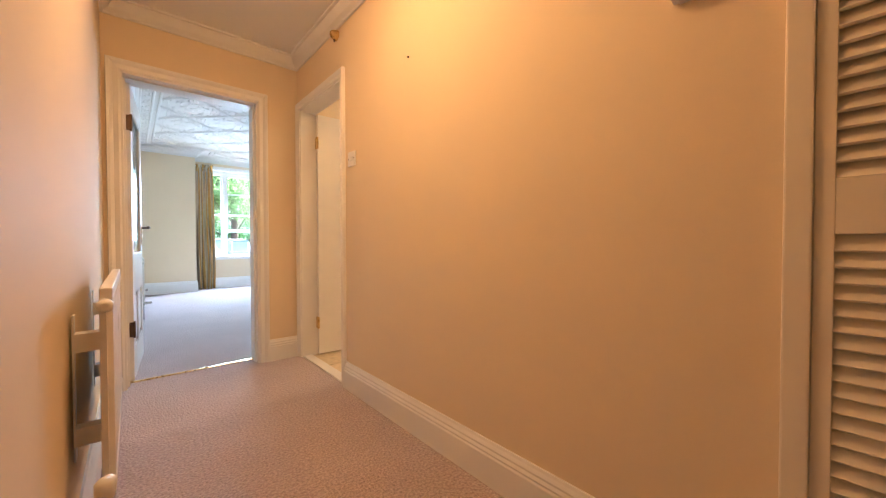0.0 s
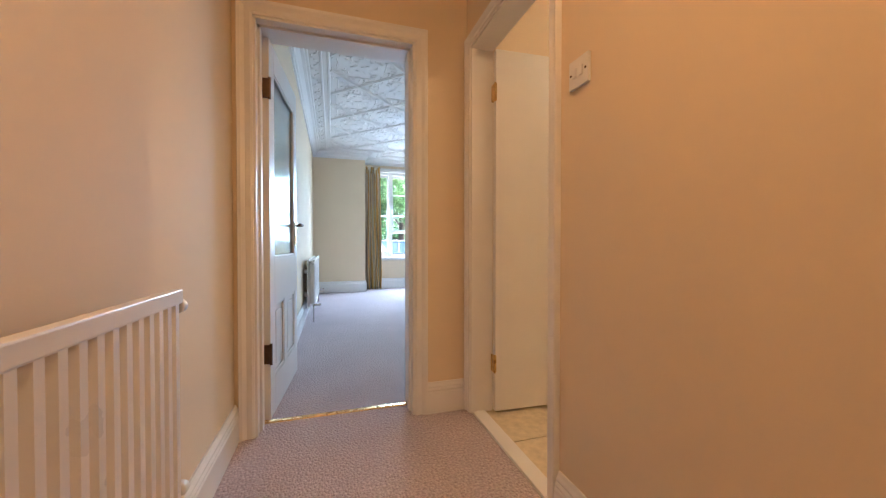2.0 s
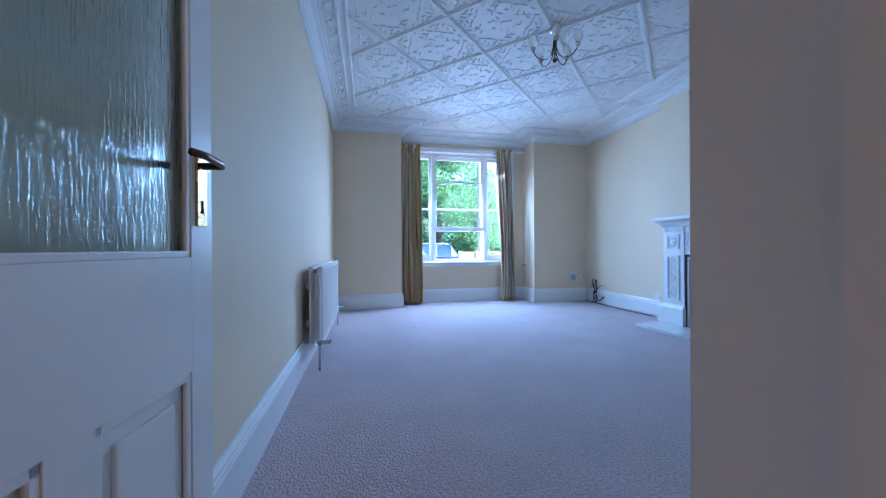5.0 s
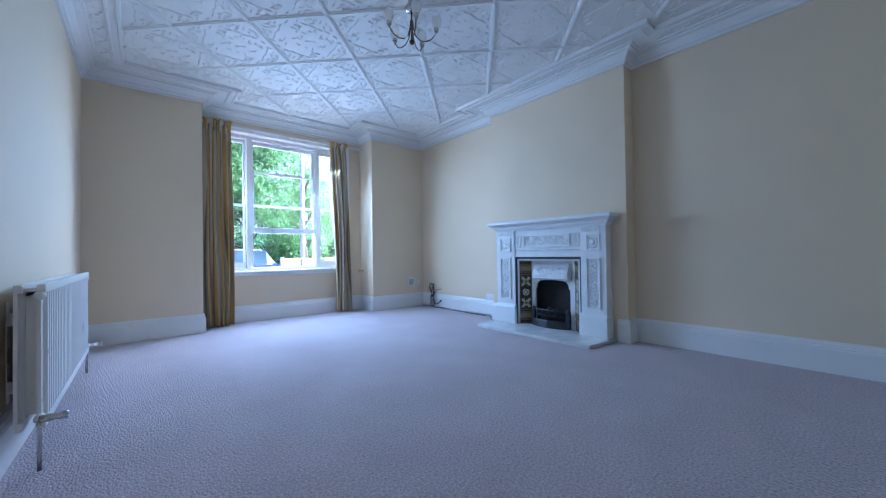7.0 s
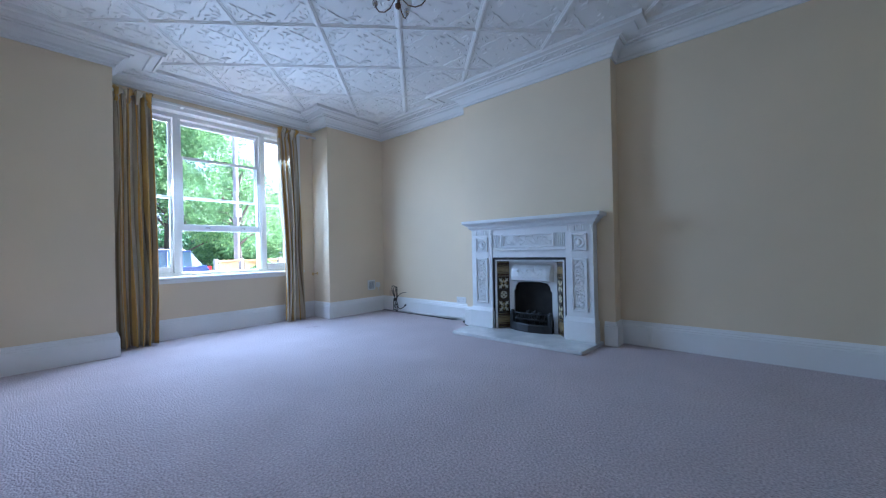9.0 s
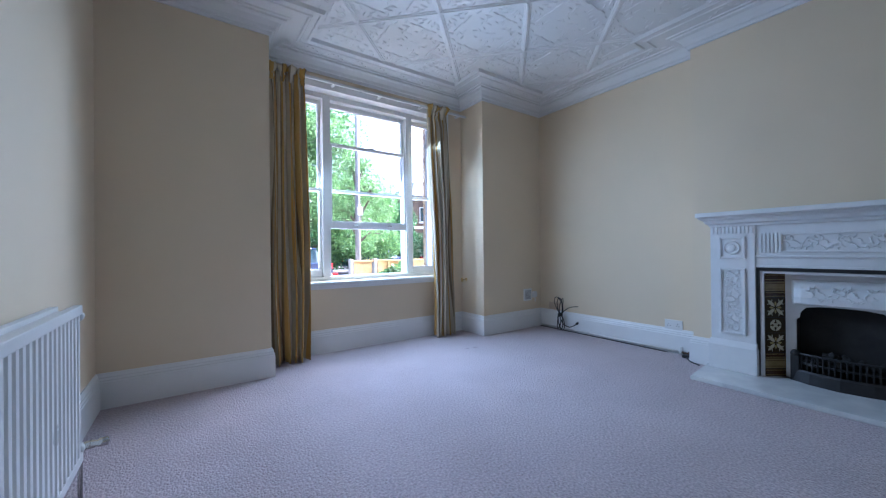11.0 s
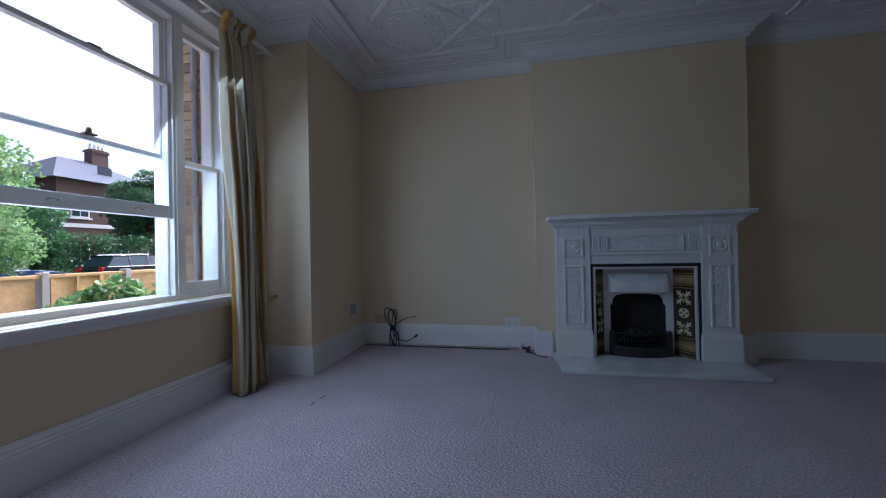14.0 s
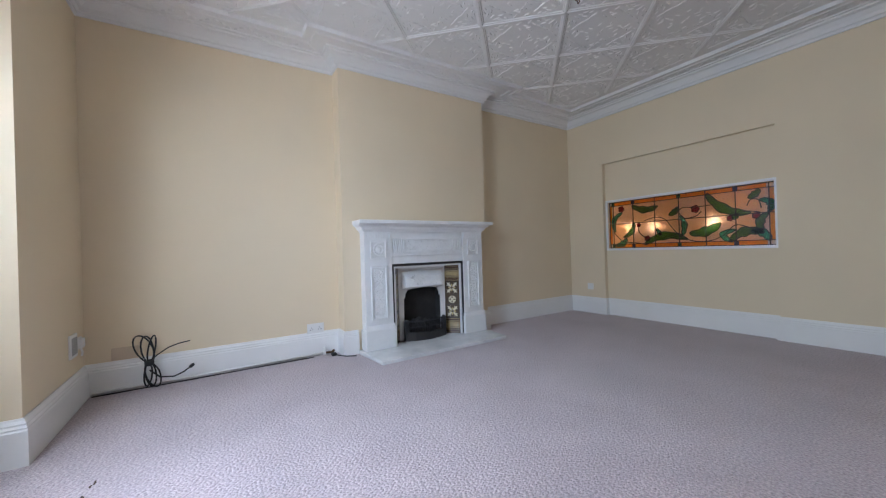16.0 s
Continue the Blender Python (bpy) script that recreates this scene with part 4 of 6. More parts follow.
    for a in ((0.16, 0.50, 0.04), (1.00, 0.41, 0.042), (0.48, 0.11, 0.036), (1.31, 0.28, 0.03), (1.52, 0.29, 0.034), (0.38, 0.28, 0.026)):
        flower(*a)
    return g


stained_glass()
bm = bmesh.new()
for x0, x1, z0, z1 in ((S0 - 0.028, S0, SZ0 - 0.028, SZ1 + 0.028), (S1, S1 + 0.028, SZ0 - 0.028, SZ1 + 0.028), (S0, S1, SZ0 - 0.028, SZ0), (S0, S1, SZ1, SZ1 + 0.028)):
    add_box(bm, x0, x1, YR - 0.002, YR + 0.012, z0, z1, 0.003)
    add_box(bm, x0, x1, HY - 0.012, HY + 0.002, z0, z1, 0.003)
structure("trim_stained_glass", bm, TRIM, "thin white beading round the stained glass", "window frame")
skirting("baseboard_kitchen", [(XR, HY), (HX1 + 0.12, HY)], 0.14, "white painted kitchen skirting board")


# ---- fireplace ----
def relief(bm, m, u0, u1, v0, v1, seed, rows):
    """Carved scrolls and leaves within a panel, in its u, v, w."""
    rg = random.Random(seed)
    U, V, N = (Vector(m.col[i][:3]) for i in range(3))
    O = m.translation
    long_u = (u1 - u0) > (v1 - v0)
    L = (u1 - u0) if long_u else (v1 - v0)
    T = (v1 - v0) if long_u else (u1 - u0)
    n = int(L / 0.019)
    for r in range(rows):
        for i in range(n):
            t = (i + 0.5) / n
            s = 0.5 + 0.34 * math.sin(t * L / T * 4.2 + r * 2.1)
            u, v = (u0 + L * t, v0 + T * s) if long_u else (u0 + T * s, v0 + L * t)
            for k in range(2):
                a = t * L / T * 4.2 + k * 2.2 + r + rg.uniform(-0.4, 0.4)
                d = (U * math.cos(a) + V * math.sin(a)).normalized()
                petal(bm, O + U * u + V * v, d, N.cross(d), N, rg.uniform(0.018, 0.028), 0.011, 0.0075)
    return bm


def fireplace():
    f = thing("fireplace", "white painted cast fireplace surround with carved panels", "fireplace")
    fx = 3.752                      # face of the uprights
    Y0, Y1 = 5.145, 6.49           # outer edges
    legs = ((5.145, 5.40), (6.22, 6.49))
    for a, b in legs:
        part("plinth", box(fx - 0.028, XB, a - 0.012, b + 0.012, 0.03, 0.215, 0.006), FIREPAINT, f)
        part("plinth_moulding", sweep([(fx - 0.02, b + 0.006), (fx - 0.02, a - 0.006)], [(0.05, 0.213), (-0.006, 0.213), (0.002, 0.228), (0.016, 0.25), (0.05, 0.25)]), FIREPAINT, f)
        up = part("upright", box(fx, XB, a, b, 0.213, 1.10, 0.004), FIREPAINT, f)
        m = frame_matrix((fx, 0, 0), (0, -1, 0), (0, 0, 1))
        for z0, z1, seed in ((0.30, 0.79, 3), (0.86, 1.02, 8)):
            bm = bmesh.new()
            i0, i1 = a + 0.055, b - 0.055
            for q0, q1, r0, r1 in ((i0, i0 + 0.016, z0, z1), (i1 - 0.016, i1, z0, z1), (i0 + 0.016, i1 - 0.016, z0, z0 + 0.016), (i0 + 0.016, i1 - 0.016, z1 - 0.016, z1)):
                add_box(bm, fx - 0.012, fx + 0.004, q0, q1, r0, r1, 0.004)
            if z1 < 0.8:
                relief(bm, m, -i1 + 0.022, -i0 - 0.022, z0 + 0.022, z1 - 0.022, seed, 3)
                part("carved_panel", bm, FIREPAINT, up, "carved leaf panel")
            else:
                c = frame_matrix((fx, (a + b) / 2, (z0 + z1) / 2), (0, -1, 0), (0, 0, 1))
                lathe([(0.052, 0.0), (0.052, 0.008), (0.046, 0.012), (0.038, 0.006), (0.028, 0.005), (0.022, 0.013), (0.010, 0.016), (0, 0.016)], 24, bm, c)
                part("rosette", bm, FIREPAINT, up, "carved round rosette")
        for i in range(11):
            y = a + 0.018 + i * (b - a - 0.036) / 10
            part("flute", box(fx - 0.005, fx + 0.004, y - 0.007, y + 0.007, 1.045, 1.095, 0.003), FIREPAINT, up)
    fr = part("frieze", box(fx + 0.014, XB, 5.40, 6.22, 0.80, 1.10), FIREPAINT, f)
    m = frame_matrix((fx + 0.014, 0, 0), (0, -1, 0), (0, 0, 1))
    bm = bmesh.new()
    add_box(bm, fx - 0.004, fx + 0.02, 5.40, 6.22, 0.872, 0.886, 0.004)
    add_box(bm, fx + 0.004, fx + 0.02, 5.40, 6.22, 0.80, 0.815, 0.003)
    part("frieze_moulding", bm, FIREPAINT, fr)
    bm = bmesh.new()
    for q0, q1, r0, r1 in ((5.515, 5.53, 0.905, 1.04), (6.08, 6.095, 0.905, 1.04), (5.53, 6.08, 0.905, 0.92), (5.53, 6.08, 1.025, 1.04)):
        add_box(bm, fx, fx + 0.018, q0, q1, r0, r1, 0.004)
    relief(bm, m, -6.07, -5.54, 0.925, 1.02, 11, 2)
    part("carved_panel", bm, FIREPAINT, fr, "carved scrolling leaf panel")
    for y in (5.458, 6.150):
        bm = bmesh.new()
        for i in range(5):
            add_box(bm, fx + 0.004, fx + 0.018, y - 0.042 + i * 0.021 - 0.006, y - 0.042 + i * 0.021 + 0.006, 0.905, 1.04, 0.003)
        part("fluted_block", bm, FIREPAINT, fr)
    # mantel: bed mouldings and shelf
    prof = [(-0.08, 1.10), (0.004, 1.10), (0.010, 1.115), (0.026, 1.125), (0.034, 1.145), (0.058, 1.160), (0.064, 1.172), (-0.08, 1.172)]
    part("bed_moulding", sweep([(XB - 0.001, Y1), (fx, Y1), (fx, Y0), (XB - 0.001, Y0)], [(-d, z) for d, z in prof]), FIREPAINT, f)
    part("mantel_shelf", box(3.655, XB, 5.055, 6.56, 1.172, 1.207, 0.008), FIREPAINT, f, "white moulded mantel shelf")
    # black and white slips round the insert
    bm = bmesh.new()
    x = fx + 0.012
    add_box(bm, x, XB, 5.40, 5.418, 0.03, 0.80)
    add_box(bm, x, XB, 6.202, 6.22, 0.03, 0.80)
    add_box(bm, x, XB, 5.418, 6.202, 0.776, 0.80)
    part("black_slip", bm, BLACKIRON, f, "black iron edging")
    bm = bmesh.new()
    for a, b, z0, z1 in ((5.418, 5.440, 0.03, 0.776), (6.180, 6.202, 0.03, 0.776), (5.440, 6.180, 0.758, 0.776)):
        add_box(bm, fx + 0.022, XB, a, b, z0, z1, 0.003)
    part("white_slip", bm, FIREPAINT, f)
    # splayed tile cheeks with five tiles each
    tiles = {"plain": material("umber_tile", (0.085, 0.045, 0.025), 0.15, 0.4, 14.0), "pattern": material("painted_tile_ground", (0.06, 0.04, 0.02), 0.15, 0.3, 14.0),
             "tan": material("tan_glazed_tile", (0.36, 0.26, 0.12), 0.15, 0.35, 18.0)}
    motif = material("gold_tile_motif", (0.50, 0.40, 0.17), 0.2, 0.2, 20.0)
    motif2 = material("cream_tile_motif", (0.66, 0.60, 0.42), 0.2, 0.2, 20.0)
    for sgn, ya, yb in ((1, 5.440, 5.552), (-1, 6.180, 6.092)):
        xa, xb = fx + 0.03, 3.905
        dvec = Vector((xb - xa, yb - ya, 0))
        ln = dvec.length
        u = dvec.normalized()
        m = frame_matrix((xb, yb, 0.03), tuple(-u), (0, 0, 1)) if sgn == 1 else frame_matrix((xa, ya, 0.03), tuple(u), (0, 0, 1))
        col = part("tile_cheek", box(0, ln, 0, 0.73, -0.012, -0.004), BLACKIRON, f)
        col.matrix_world = m
        hs = (0.0, 0.055, 0.125, 0.165, 0.305, 0.415, 0.555, 0.600, 0.670, 0.728)
        kinds = ("plain", "tan", "plain", "pattern", "pattern", "pattern", "plain", "tan", "plain")
        for k, kind in enumerate(kinds):
            part("tile", box(0.003, ln - 0.003, hs[k] + 0.0015, hs[k + 1] - 0.0015, -0.006, 0.001, 0.001), tiles[kind], col)
            mid, hh = (hs[k] + hs[k + 1]) / 2, (hs[k + 1] - hs[k]) / 2
            bm = bmesh.new()
            if kind == "pattern":
                for kk in range(4):
                    a = math.pi / 2 * kk + math.pi / 4
                    d = Vector((math.cos(a), math.sin(a), 0))
                    e = Vector((-d.y, d.x, 0))
                    o = Vector((ln / 2, mid, 0.001))
                    if k == 4:
                        petal(bm, o + d * 0.030 - e * 0.028, e, d, Vector((0, 0, 1)), 0.056, 0.022, 0.001)
                        petal(bm, o, d, e, Vector((0, 0, 1)), 0.024, 0.018, 0.001)
                    else:
                        petal(bm, o + d * 0.006, d, e, Vector((0, 0, 1)), hh * 1.05, 0.026, 0.001)
                        petal(bm, o + d * hh * 0.55, (d + e * 1.2).normalized(), e, Vector((0, 0, 1)), hh * 0.5, 0.012, 0.001)
                        petal(bm, o + d * hh * 0.55, (d - e * 1.2).normalized(), e, Vector((0, 0, 1)), hh * 0.5, 0.012, 0.001)
                part("tile_motif", bm, motif2, col)
                if k != 4:
                    bm = bmesh.new()
                    for kk in range(4):
                        d = Vector((math.cos(math.pi / 2 * kk), math.sin(math.pi / 2 * kk), 0))
                        petal(bm, Vector((ln / 2, mid, 0.001)) + d * 0.012, d, Vector((-d.y, d.x, 0)), Vector((0, 0, 1)), 0.032, 0.016, 0.001)
                    part("tile_centre", bm, motif, col)
            else:
                for w in (-0.55, 0.55):
                    add_box(bm, 0.005, ln - 0.005, mid + w * hh - 0.0015, mid + w * hh + 0.0015, 0.0005, 0.002)
                part("tile_band", bm, motif if kind == "plain" else tiles["plain"], col)
    # white cast iron arch plate with hood
    arch = [(0.218, 0.44), (0.203, 0.452), (0.198, 0.49), (0.170, 0.527), (0.10, 0.538), (0.0, 0.541)]
    out = [(-0.272, 0.03), (-0.272, 0.757), (0.272, 0.757), (0.272, 0.03), (0.218, 0.03)] + arch + [(-a, b) for a, b in reversed(arch[:-1])] + [(-0.218, 0.03)]
    part("cast_iron_plate", prism(out, 0.02, frame_matrix((3.898, 5.822, 0.0), (0, -1, 0), (0, 0, 1))), FIREPAINT, f)
    bm = bmesh.new()
    hood = [(-0.02, 0.545), (0.03, 0.545), (0.05, 0.56), (0.052, 0.60), (0.04, 0.66), (0.01, 0.715), (-0.02, 0.72)]
    ring = []
    for y, k in ((5.585, 0.3), (5.605, 0.85), (5.64, 1.0), (6.004, 1.0), (6.039, 0.85), (6.059, 0.3)):
        ring.append([bm.verts.new((3.896 - 1.25 * d * k if d > 0 else 3.91, y, z)) for d, z in hood])
    for a, b in zip(ring, ring[1:]):
        for i in range(len(hood) - 1):
            bm.faces.new((a[i], a[i + 1], b[i + 1], b[i]))
    bm.faces.new(ring[0])
    bm.faces.new(ring[-1])
    relief(bm, frame_matrix((3.762, 0, 0), (0, -1, 0), (0.12, 0, 0.993)), -5.97, -5.67, 0.585, 0.685, 5, 2)
    part("hood", bm, FIREPAINT, f, "embossed cast iron smoke hood")
    # firebox and grate
    bm = bmesh.new()
    x1, z1 = 4.02, 0.57
    for bx in ((3.900, x1, 5.592, 5.600, 0.03, z1), (3.900, x1, 6.044, 6.052, 0.03, z1), (x1, x1 + 0.008, 5.592, 6.052, 0.03, z1), (3.900, x1, 5.592, 6.052, z1, z1 + 0.008), (3.900, x1, 5.592, 6.052, 0.022, 0.03)):
        add_box(bm, *bx)
    part("firebox", bm, SOOT, f, "soot-blackened firebox")
    gr = part("grate_base", sweep([(3.868, 6.05), (3.825, 5.955), (3.80, 5.822), (3.825, 5.69), (3.868, 5.594)], [(0, 0.03), (0, 0.10), (-0.012, 0.112), (-0.02, 0.10), (-0.03, 0.03)]), BLACKIRON, f, "black cast iron fret")
    for i in range(15):
        y = 5.637 + i * 0.0264
        x = 3.822 + 0.9 * (y - 5.822) ** 2
        part("grate_bar", tube([(x, y, 0.11), (x - 0.006, y, 0.16), (x, y, 0.215)], 0.0045, 6), BLACKIRON, gr)
    for z in (0.155, 0.215):
        part("grate_rail", tube([(3.822 + 0.9 * (y - 5.822) ** 2, y, z) for y in (5.635, 5.70, 5.765, 5.83, 5.895, 5.96, 6.025)], 0.007, 8), BLACKIRON, gr)
    for y in (5.605, 6.039):
        bm = box(3.835, 3.875, y - 0.022, y + 0.022, 0.03, 0.20, 0.006)
        lathe([(0.024, 0.198), (0.026, 0.215), (0.016, 0.235), (0, 0.24)], 12, bm, pose(3.855, y, 0))
        part("grate_post", bm, BLACKIRON, gr)
    rg = random.Random(9)
    for i in range(26):
        bm = bmesh.new()
        bmesh.ops.create_icosphere(bm, subdivisions=1, radius=1.0)
        for v in bm.verts:
            v.co = Vector((v.co.x * rg.uniform(0.02, 0.035), v.co.y * rg.uniform(0.025, 0.04), v.co.z * rg.uniform(0.018, 0.03)))
        bmesh.ops.transform(bm, matrix=pose(rg.uniform(3.87, 3.97), rg.uniform(5.65, 5.99), 0.14 + rg.uniform(0, 0.08), rg.uniform(0, 90), 0, rg.uniform(0, 90)), verts=bm.verts)
        part("coal", bm, SOOT, gr)
    return f


fireplace()
hearth = prism([(3.40, 5.14), (3.385, 6.50), (XB - 0.002, 6.54), (XB - 0.002, 5.10)], 0.03, pose(0, 0, 0.03))
bmesh.ops.bevel(hearth, geom=hearth.edges[:], offset=0.005, segments=2, affect="EDGES")
tagged(part("hearth_slab", hearth, MARBLE), "pale grey-veined marble hearth slab on the carpet", "hearth")


# ---- window ----
def sash(parent, name, x0, x1, y, z0, z1, st, top, bot, label=""):
    f = bmesh.new()
    add_box(f, x0, x0 + st, y, y + 0.042, z0, z1, 0.003)
    add_box(f, x1 - st, x1, y, y + 0.042, z0, z1, 0.003)
    add_box(f, x0 + st, x1 - st, y, y + 0.042, z0, z0 + bot, 0.003)
    add_box(f, x0 + st, x1 - st, y, y + 0.042, z1 - top, z1, 0.003)
    s = part(name, f, TRIM, parent, label)
    p = part("pane", box(x0 + st - 0.004, x1 - st + 0.004, y + 0.019, y + 0.023, z0 + bot - 0.004, z1 - top + 0.004), PANE, s, "clear window pane")
    p.visible_shadow = False
    return s


def bay_window():
    w = thing("window_bay", "white painted timber sash window with lower sash raised", "window", None, "", "structure")
    MA, MB = (1.49, 1.548), (2.418, 2.472)       # mullions
    yf, yb = YW + 0.095, YW + 0.265
    bm = bmesh.new()
    add_box(bm, W0 - 0.002, W0 + 0.05, yf, yb, WZ0, WZ1)
    add_box(bm, W1 - 0.05, W1 + 0.002, yf, yb, WZ0, WZ1)
    add_box(bm, W0 + 0.05, W1 - 0.05, yf, yb, WZ1 - 0.05, WZ1 + 0.002)
    add_box(bm, W0 + 0.05, W1 - 0.05, yf, yb, WZ0 - 0.002, WZ0 + 0.035)
    part("window_frame", bm, TRIM, w)
    for a, b in (MA, MB):
        part("mullion", box(a, b, yf - 0.006, yb, WZ0 + 0.035, WZ1 - 0.05, 0.004), TRIM, w)
    for x in (MA[1], MB[0]):
        s = 1 if x == MA[1] else -1
        part("staff_bead", box(min(x, x + s * 0.018), max(x, x + s * 0.018), yf, yf + 0.014, WZ0 + 0.035, WZ1 - 0.05, 0.003), TRIM, w)
        part("parting_bead", box(min(x, x + s * 0.012), max(x, x + s * 0.012), yf + 0.060, yf + 0.072, WZ0 + 0.035, WZ1 - 0.05), TRIM, w)
    x0, x1 = MA[1] + 0.004, MB[0] - 0.004
    lo = sash(w, "lower_sash", x0, x1, yf + 0.016, 1.165, 2.00, 0.034, 0.026, 0.075, "raised lower sash")
    up = sash(w, "upper_sash", x0, x1, yf + 0.074, 1.53, WZ1 - 0.05, 0.034, 0.045, 0.028)
    for x in (1.82, 2.20):
        bm = tube([(x - 0.02, yf + 0.016, 1.20), (x - 0.018, yf - 0.004, 1.205), (x + 0.018, yf - 0.004, 1.205), (x + 0.02, yf + 0.016, 1.20)], 0.005, 6)
        part("sash_lift", bm, CHROME, lo, "small metal sash lift")
    bm = box(1.975, 2.03, yf + 0.05, yf + 0.085, 1.558, 1.566)
    lathe([(0.012, 1.566), (0.014, 1.585), (0.008, 1.595), (0, 1.598)], 10, bm, pose(2.0, yf + 0.065, 0))
    part("sash_catch", bm, DARKBRASS, up, "dark brass sash catch")
    bm = box(1.97, 2.03, yf + 0.012, yf + 0.05, 2.0, 2.008)
    part("catch_plate", bm, DARKBRASS, lo)
    for a, b in ((W0 + 0.05, MA[0]), (MB[1], W1 - 0.05)):
        sash(w, "side_lower_sash", a + 0.002, b - 0.002, yf + 0.03, WZ0 + 0.035, 1.55, 0.024, 0.03, 0.07)
        sash(w, "side_upper_sash", a + 0.002, b - 0.002, yf + 0.074, 1.525, WZ1 - 0.05, 0.024, 0.04, 0.03)
    part("window_sill", box(W0 - 0.10, W1 + 0.10, YW - 0.045, yf + 0.01, WZ0 - 0.032, WZ0 - 0.002, 0.008), TRIM, w, "white painted inner window sill")
    part("sill_apron", box(W0 - 0.08, W1 + 0.08, YW - 0.018, YW - 0.001, WZ0 - 0.07, WZ0 - 0.032, 0.004), TRIM, w)
    bm = bmesh.new()
    for a, b, c, d in ((W0 - 0.07, W0 + 0.006, WZ0, WZ1 + 0.07), (W1 - 0.006, W1 + 0.07, WZ0, WZ1 + 0.07), (W0 + 0.006, W1 - 0.006, WZ1 - 0.006, WZ1 + 0.07)):
        add_box(bm, a, b, YW - 0.018, YW + 0.097, c, d, 0.004)
    part("window_architrave", bm, TRIM, w)
    part("outer_sill", box(W0 - 0.08, W1 + 0.08, yb, 9.20, WZ0 - 0.09, WZ0 - 0.01, 0.008), STONE, w, "white painted stone outer sill")
    return w


bay_window()
rail = thing("curtain_rail", "white curtain track fixed above the bay window", "curtain rail")
part("track", box(BX0 + 0.01, BX1 - 0.01, 8.655, 8.68, 2.478, 2.50, 0.004), PLASTIC, rail)
part("track_lip", box(BX0 + 0.01, BX1 - 0.01, 8.645, 8.655, 2.47, 2.485, 0.002), PLASTIC, rail)
for x in (1.05, 1.55, 2.02, 2.5, 3.0):
    part("track_bracket", box(x - 0.012, x + 0.012, 8.68, YW - 0.018, 2.482, 2.498, 0.002), PLASTIC, rail)


def curtain(label, top, foot, seed):
    """Gathered curtain hung from the rail: a knotted heading, then folds that deepen and spread to the floor."""
    c = thing("curtain", label, "curtain", None, "pair of curtains at the bay window")
    rg = random.Random(seed)
    bm = bmesh.new()
    uvl = bm.loops.layers.uv.new("UVMap")
    nu, nv, folds = 160, 44, 4.6
    ph = rg.uniform(0, 6)
    grid = []
    for j in range(nv + 1):
        t = j / nv
        z = 2.505 - 2.49 * t
        g = min(1.0, t * 1.15) ** 0.8
        xa, xb = top[0] + (foot[0] - top[0]) * g, top[1] + (foot[1] - top[1]) * g
        neck = math.exp(-((t - 0.045) / 0.022) ** 2)
        row = []
        for i in range(nu + 1):
            s = i / nu
            drift = 0.9 * math.sin(t * 2.6 + s * 6 + ph) + 0.5 * math.sin(t * 6.1 + s * 11 + ph)
            amp = (0.020 + 0.042 * min(1, t * 2.2) + 0.016 * math.sin(s * 9 + ph)) * (1 - 0.6 * neck)
            fold = 2 * math.pi * folds * s + ph + drift
            fine = 2 * math.pi * folds * 3.3 * s + 2 * ph
            x = xa + s * (xb - xa) + 0.014 * math.sin(2 * fold) * min(1, t * 3) + 0.020 * math.sin(s * 5 + t * 5 + ph) * t
            y = 8.655 + amp * math.sin(fold) + 0.006 * math.sin(fine + t * 2) * (1 - 0.5 * t) - 0.02 * t + 0.012 * neck
            zz = z + 0.010 * math.sin(fold + 1.0) * math.exp(-t * 40) + 0.008 * math.sin(fold) * (t > 0.98)
            row.append(bm.verts.new((x, y, zz)))
        grid.append(row)
    for j in range(nv):
        for i in range(nu):
            f = bm.faces.new((grid[j][i], grid[j + 1][i], grid[j + 1][i + 1], grid[j][i + 1]))
            for l, (a, b) in zip(f.loops, ((i, j), (i, j + 1), (i + 1, j + 1), (i + 1, j))):
                l[uvl].uv = (a / nu * 0.95, b / nv)
    cloth = part("cloth", bm, CLOTH, c, "", True)
    cloth.modifiers.new("thickness", "SOLIDIFY").thickness = 0.003
    # knotted heading pleats
    for k in range(4):
        x = top[0] + (k + 0.5) * (top[1] - top[0]) / 4
        bm = bmesh.new()
        uvl = bm.loops.layers.uv.new("UVMap")
        lathe([(0.012, -0.13), (0.018, -0.085), (0.015, -0.065), (0.034, -0.03), (0.040, -0.008), (0.034, 0.008), (0.018, 0.002)], 12, bm, pose(x, 8.625 + 0.010 * math.sin(k * 2), 2.505, rg.uniform(-4, 14), rg.uniform(-16, 16), 0))
        for v in bm.verts:
            v.co += Vector((0.007 * math.sin(v.co.z * 120 + k), 0.007 * math.sin(v.co.x * 150 + k), 0.006 * math.sin(v.co.x * 110)))
        for f in bm.faces:
            for l in f.loops:
                l[uvl].uv = (0.31 * k + (l.vert.co.x - x) * 1.2, l.vert.co.z)
        part("heading_pleat", bm, CLOTH, c, "", True)
    return c


curtain("gold and cream striped satin curtain drawn aside beside window", (0.985, 1.275), (0.99, 1.30), 1)
curtain("gold and cream striped satin curtain hanging by the bay return", (2.55, 2.81), (2.60, 2.86), 5)


